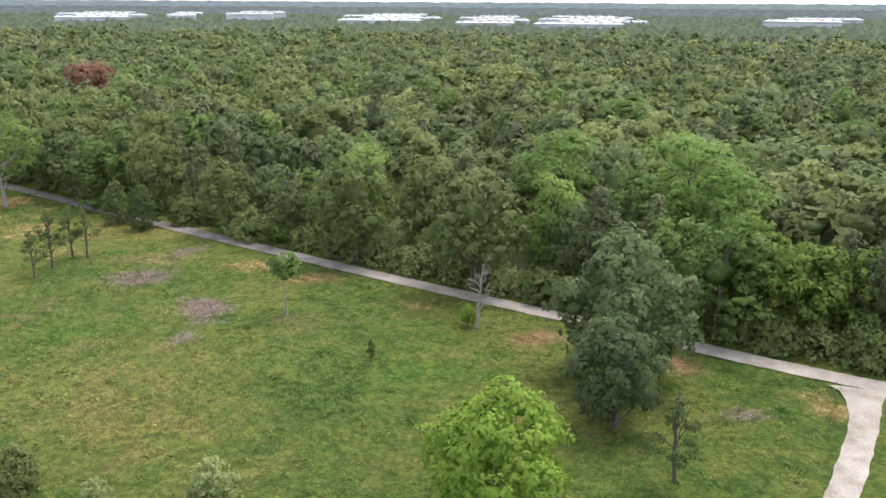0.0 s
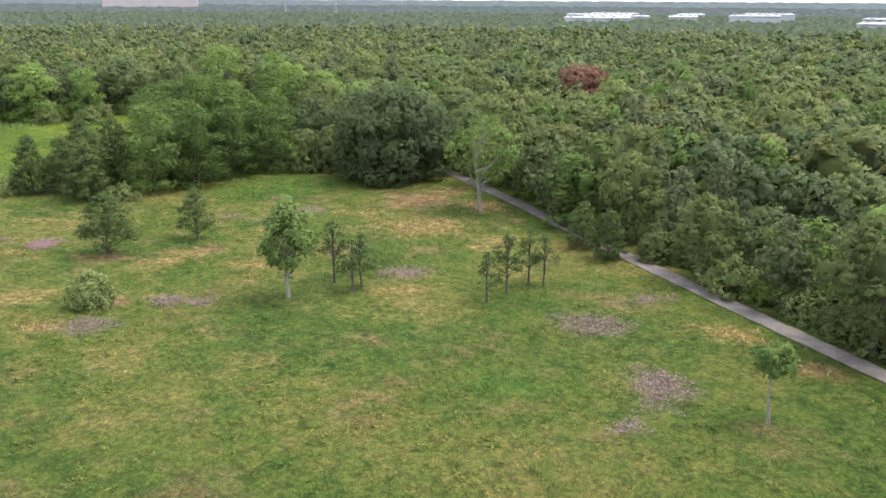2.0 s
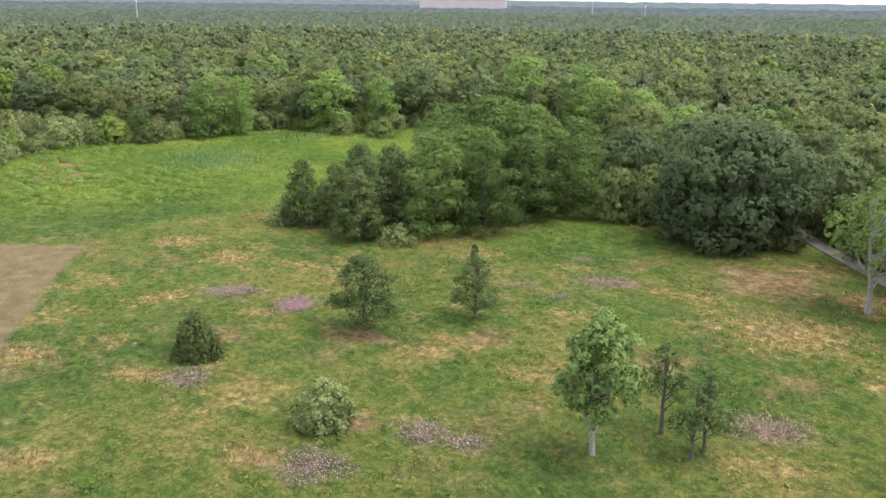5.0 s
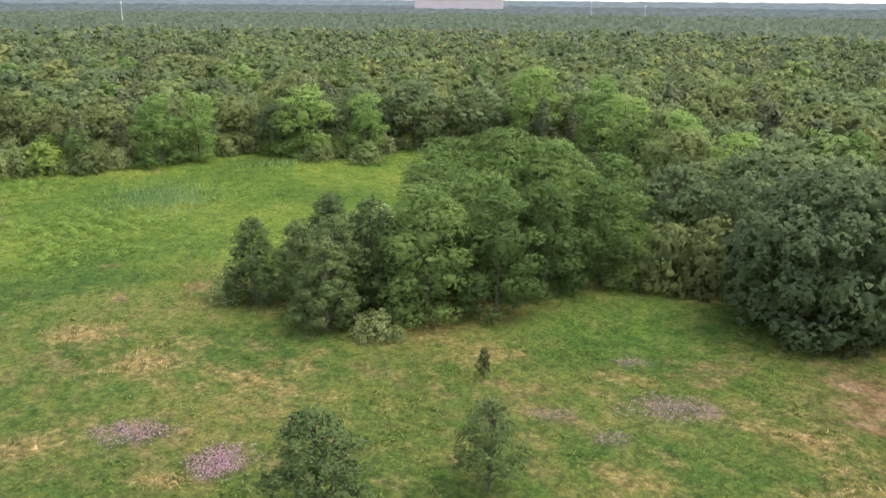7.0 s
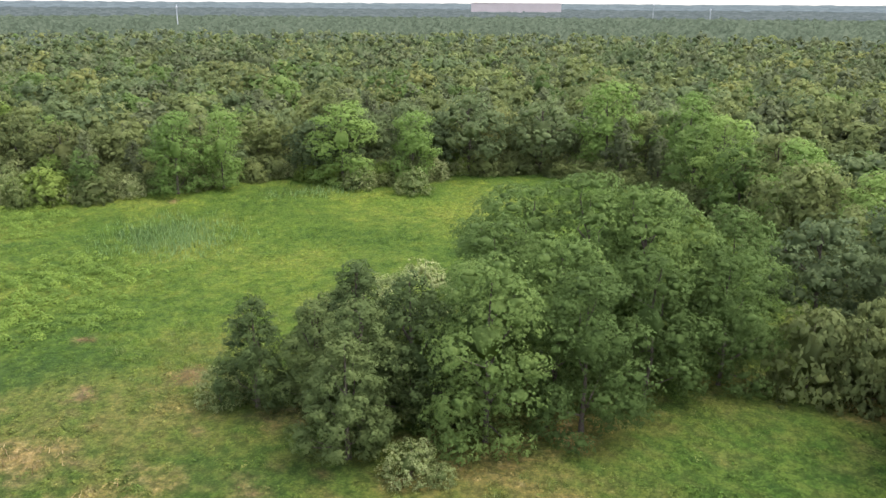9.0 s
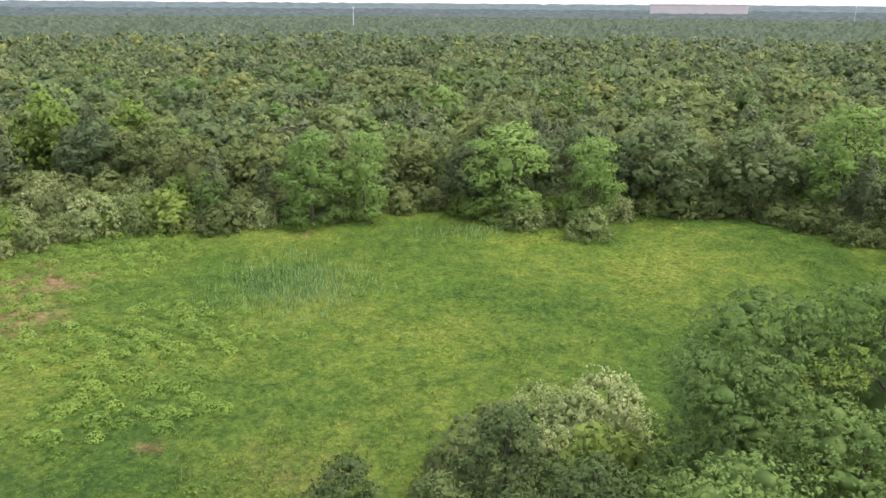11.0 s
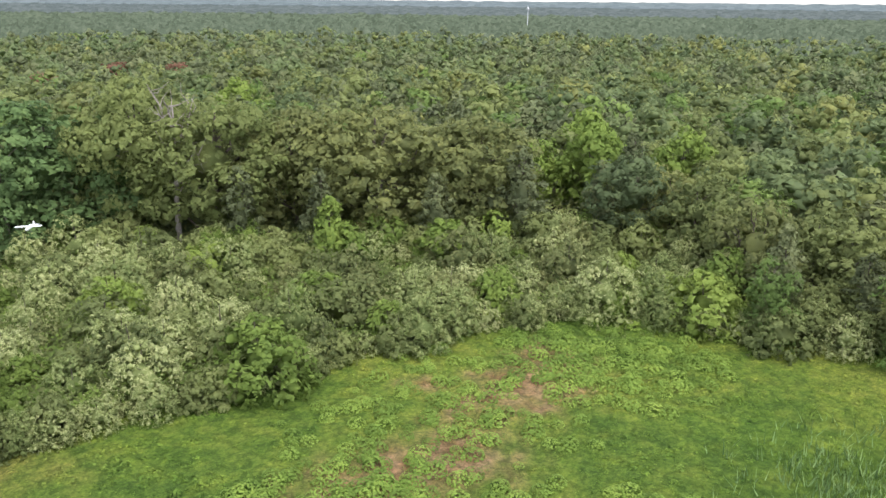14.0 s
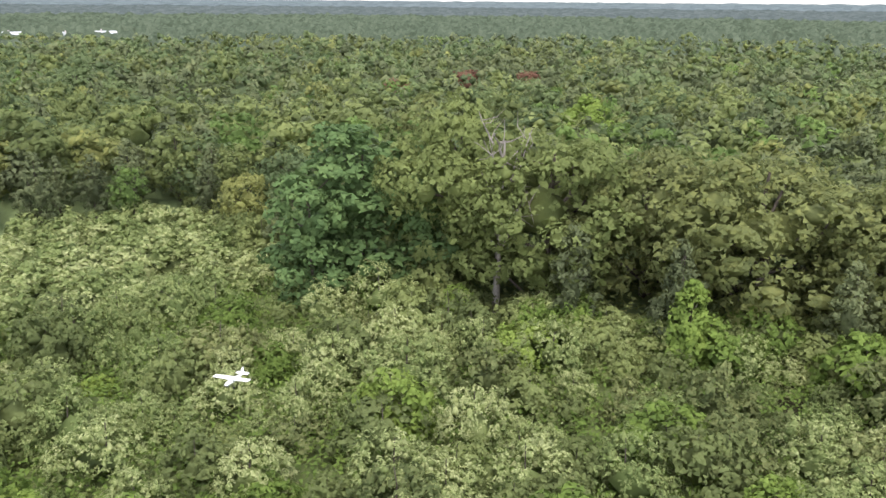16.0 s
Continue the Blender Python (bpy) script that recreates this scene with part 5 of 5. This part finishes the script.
for (x0, y0), (x1, y1) in zip(rear, rear[1:]):
    steps = max(1, round(math.hypot(x1 - x0, y1 - y0) / 2.4))
    for i in range(steps):
        w = (i + PLANT.uniform(0.2, 0.8)) / steps
        plant("green_shrub" if PLANT.random() < 0.6 else "vine", x0 + (x1 - x0) * w - PLANT.uniform(-1.0, 3.5), y0 + (y1 - y0) * w - PLANT.uniform(-1.0, 3.5), PLANT.uniform(3.6, 6.2), PLANT.uniform(0.85, 1.1), label="vine-hung shrub at the foot of the oaks", group="shrubs behind the thicket")
for x, y, h in [(-219.5, -20.5, 4.6), (-221.5, -17.5, 5.0), (-217.5, -17.0, 3.8), (-223.5, -21.5, 5.2), (-204.5, -66.0, 4.6), (-199.5, -68.0, 5.0), (-207.0, -68.5, 5.4), (-196.0, -71.5, 5.2), (-224.0, -42.0, 5.4), (-221.5, -46.5, 5.2), (-226.5, -38.5, 5.0), (-212.0, -62.0, 5.2), (-208.5, -60.5, 4.6)]:
    plant("green_shrub", x, y, h, 0.95, group="shrubs of the thicket")
back = ty < -92
for x, y in zip(tx[~back], ty[~back]):
    u = PLANT.random()
    plant("olive" if u < 0.52 else "green_shrub" if u < 0.76 else "dull_shrub" if u < 0.87 else "vine", x, y, PLANT.choice((2.4, 3.0, 3.6, 4.4, 5.2, 6.0)) * PLANT.uniform(0.92, 1.08), PLANT.uniform(0.85, 1.15), group="shrubs of the thicket")
sx, sy = np.meshgrid(np.arange(-236, -98, 1.6), np.arange(-134, -14, 1.6))
inn = inside(sx, sy, THICKET) & (edge_distance(sx, sy, FIELD) > 1.2)
sz = 0.6 + R_(9).normal(size=sx.shape) * 0.4
nxs = sx.shape[1]
k = np.arange(nxs - 1)[None] + np.arange(sx.shape[0] - 1)[:, None] * nxs
k = k[inn[:-1, :-1] & inn[1:, :-1] & inn[:-1, 1:] & inn[1:, 1:]]
me = mesh_from("bramble_cover", np.stack([sx, sy, sz], -1).reshape(-1, 3), np.stack([k, k + 1, k + nxs + 1, k + nxs], 1), mats=[OAK])
g = R_(12)
cx, cy = g.uniform(-232, -100, 240000), g.uniform(-132, -16, 240000)
ok = inside(cx, cy, THICKET) & (edge_distance(cx, cy, FIELD) > 1.2) & (cy > -100)
cx, cy = cx[ok], cy[ok]
nrm = unit(np.c_[g.normal(size=(len(cx), 2)) * 0.5, np.ones(len(cx))])
v, q = sprays(g, np.c_[cx, cy, 1.5 + 0.35 * soft_noise(cx, cy, 1.4) + g.normal(size=len(cx)) * 0.25], nrm, np.full((len(cx), 1), 0.17))
tagged(new("bramble_leaves", mesh_from("bramble_leaves", v, None, q, [VINE], smooth=True, normals=np.repeat(unit(nrm + (0, 0, 0.5)), 3, axis=0))), "leafy brambles and vines between the shrubs", "undergrowth", kind="stuff")
tagged(new("bramble_cover", me), "low green brambles under the thicket", "undergrowth", kind="stuff")
hh = rng.uniform(3.0, 5.0, back.sum())
joined_woods("thicket", tx[back], ty[back], hh, hh * 1.25, OLIVE, lambda g: shrub_lobes(g, 1, 1.1, 12), 700, 0.04, 4, "silver-green shrubs crowding behind the thicket")

# ---------------------------------------------------------------- meadow plants
def meadow(rng, count):
    x, y = rng.uniform(-232, 12, count), rng.uniform(-60, 78, count)
    ok = inside(x, y, FIELD) & ~inside(x, y, MOWN) & (road_gap(x, y) > 1.5) & ~((np.abs(x + 2) < 1.6) & (y > 44))
    return x[ok], y[ok]


rng = R_(31)
mx, my = meadow(rng, 48000)
tn = tones(mx, my)
leafy = 0.5 + 0.5 * soft_noise(mx, my, 0.19, 6) + 0.3 * soft_noise(mx, my, 0.7, 2)
keep = rng.random(len(mx)) < np.clip(0.45 + 0.7 * leafy - 0.8 * np.maximum(tn["rust"], tn["dry"]), 0.1, 1)
mx, my, leafy = mx[keep], my[keep], leafy[keep]
tn, per = tones(mx, my), 13
wide = rng.uniform(0.16, 0.36, len(mx)) * (0.8 + 0.5 * leafy.clip(0, 1))
d = unit(rng.normal(size=(len(mx), per, 3)) * (1, 1, 0.6) + (0, 0, 0.5))
d[..., 2] = np.abs(d[..., 2])
spot = np.stack([mx, my, ground_z(mx, my) + 0.03], 1)[:, None] + d * wide[:, None, None] * (1, 1, 0.7)
nrm = unit(d * 0.7 + (0, 0, 0.7) + rng.normal(size=d.shape) * 0.2).reshape(-1, 3)
v, q = sprays(rng, spot.reshape(-1, 3), nrm, np.repeat(wide * 0.27, per)[:, None], 0.6, 0.1)
shade_n = np.repeat(unit(d * 0.7 + (0, 0, 0.8)).reshape(-1, 3), 3, axis=0)
tagged(new("meadow_weeds", mesh_from("meadow_weeds", v, None, q, [WEEDS], {k: np.repeat(a, per) for k, a in tn.items()}, True, shade_n)), "low leafy weeds and grass covering the meadow", "weeds", kind="stuff")


def patch_points(rng, spots, per, seed):
    xs_, ys_ = [], []
    for cx, cy, a, b, turn in spots:
        n = int(a * b * per) + 4
        m = max(a, b) * 1.4
        x, y = cx + rng.uniform(-m, m, n * 3), cy + rng.uniform(-m, m, n * 3)
        f = blots(x, y, [(cx, cy, a, b, turn)], seed)
        ok = rng.random(len(x)) < f
        xs_.append(x[ok])
        ys_.append(y[ok])
    return np.concatenate(xs_), np.concatenate(ys_)


def clumps(name, spots, per, lo, hi, mat, label, n_leaf=110, seed=3):
    """Knee-high leafy clumps: small domes of leaf sprays."""
    g = R_(seed)
    x, y = patch_points(g, spots, per, seed)
    ok = inside(x, y, FIELD) & ~inside(x, y, MOWN) & (road_gap(x, y) > 2)
    x, y = x[ok], y[ok]
    r = g.uniform(lo, hi, len(x))
    d = unit(g.normal(size=(len(x), n_leaf, 3)))
    d[..., 2] = np.abs(d[..., 2])
    p = np.stack([x, y, ground_z(x, y) + 0.05], 1)[:, None] + d * r[:, None, None] * (1, 1, 0.8)
    nrm = unit(d + (0, 0, 0.9) + g.normal(size=d.shape) * 0.2)
    v, q = sprays(g, p.reshape(-1, 3), nrm.reshape(-1, 3), np.repeat(r * 0.12, n_leaf)[:, None], 0.6, 0.2)
    tint = np.repeat(g.random(len(x)), n_leaf)
    return tagged(new(name, mesh_from(name, v, None, q, [mat], {"tint": tint}, True, np.repeat(unit(d + (0, 0, 0.6) + g.normal(size=d.shape) * 0.15).reshape(-1, 3), 3, axis=0))), label, "weeds", kind="stuff")


def blades(rng, x, y, h, lean, wid):
    n = len(x)
    z = ground_z(x, y)
    a = rng.uniform(0, 6.283, n)
    off = np.c_[np.cos(a), np.sin(a)] * wid
    tip = np.c_[x, y] + rng.normal(size=(n, 2)) * lean * h[:, None]
    v = np.stack([np.c_[x - off[:, 0], y - off[:, 1], z], np.c_[x + off[:, 0], y + off[:, 1], z], np.c_[tip, z + h]], 1).reshape(-1, 3)
    return v, np.arange(3 * n).reshape(-1, 3), np.tile((0.0, 0.0, 1.0), (3 * n, 1))


x, y = patch_points(rng, [(p, q, a * 1.15, c * 0.95, r) for p, q, a, c, r in MAUVE], 260, 5)
nrm = unit(np.c_[rng.normal(size=(len(x), 2)) * 0.6, np.ones(len(x))])
v, q = sprays(rng, np.c_[x, y, ground_z(x, y) + rng.uniform(0.12, 0.28, len(x))], nrm, np.full((len(x), 1), 0.043), 0.7, 0.2)
tagged(new("mauve_flowers", mesh_from("mauve_flowers", v, None, q, [PURPLE])), "mauve and grey flower heads in drifts", "flowers", kind="stuff")
x, y = patch_points(rng, DRY, 20, 1)
v, t, nn = blades(rng, x, y, rng.uniform(0.2, 0.45, len(x)), 0.6, 0.05)
tagged(new("dry_grass", mesh_from("dry_grass", v, None, t, [STRAW], None, True, nn)), "straw-coloured dry grass in tufts", "grass", kind="stuff")
x, y = patch_points(rng, [(p, q, a * 1.35, c * 1.3, r) for p, q, a, c, r in REEDS], 40, 5)
v, t, nn = blades(rng, x, y, rng.uniform(0.6, 1.2, len(x)), 0.3, 0.045)
tagged(new("reeds", mesh_from("reeds", v, None, t, [REED], None, True, nn)), "tall blue-green reed grass standing in the meadow", "reeds", kind="stuff")

HERB = leaf_material("leafy_weeds", (0.1, 0.16, 0.032), (0.165, 0.25, 0.048), (0.25, 0.34, 0.066), thin=0.3)
FRESH_HERB = leaf_material("fresh_weeds", (0.1, 0.17, 0.03), (0.15, 0.235, 0.04), (0.225, 0.315, 0.055), thin=0.3)
DULL_HERB = leaf_material("dull_weeds", (0.125, 0.171, 0.046), (0.224, 0.276, 0.077), (0.398, 0.424, 0.142), thin=0.3)
clumps("leafy_weeds", [(-184, -32, 17, 9, 20), (-202, -30, 8, 8, 0), (-170, -30, 8, 6, 0), (-176, -12, 14, 9, 0)], 3.4, 0.36, 0.85, HERB, "bushy bright green weeds between bare soil", 150)
clumps("bushy_weeds", [(-190, 4, 30, 26, 0), (-172, 2, 20, 24, 0), (-206, 16, 18, 24, 0), (-186, 36, 24, 20, 0), (-160, -32, 12, 10, 0), (-150, -20, 9, 12, 0)], 5.5, 0.13, 0.34, FRESH_HERB, "small bushy yellow-green weeds all over the meadow", 20, 9)
clumps("tall_weeds", [(-80, 30, 46, 24, 0), (-40, 45, 26, 16, 0), (-118, 40, 26, 18, 0), (-112, 12, 26, 18, 0)], 0.6, 0.15, 0.4, DULL_HERB, "knee-high dull green weeds in the meadow", 16, 5)

PALE_GRASS = petals("pale_grass_blades", [(0.0, (0.13, 0.19, 0.05)), (0.5, (0.19, 0.25, 0.075)), (1.0, (0.27, 0.31, 0.12))], 0.5)
x, y = patch_points(R_(51), [(-60, 42, 12, 5, 20), (-48, 36, 7, 4, 0), (-70, 48, 5, 4, 40), (-84, 22, 9, 4, 0), (-134, 27, 9, 4, 90), (-125, 26, 6, 5, 0), (-36, 40, 7, 5, 0), (-100, 42, 8, 5, 0), (-160, 6, 7, 9, 0), (-204, -32, 5, 3, 0), (-217, 4, 7, 3, 90)], 2.5, 6)
ok = inside(x, y, FIELD) & ~inside(x, y, MOWN)
x, y = x[ok], y[ok]
g = R_(52)
x, y = np.repeat(x, 14) + g.normal(size=14 * len(x)) * 0.16, np.repeat(y, 14) + g.normal(size=14 * len(y)) * 0.16
v, t, nn = blades(g, x, y, g.uniform(0.25, 0.6, len(x)), 0.3, 0.022)
tagged(new("grass_tufts", mesh_from("grass_tufts", v, None, t, [PALE_GRASS], None, True, nn)), "upright pale green grass in tufts", "grass", kind="stuff")
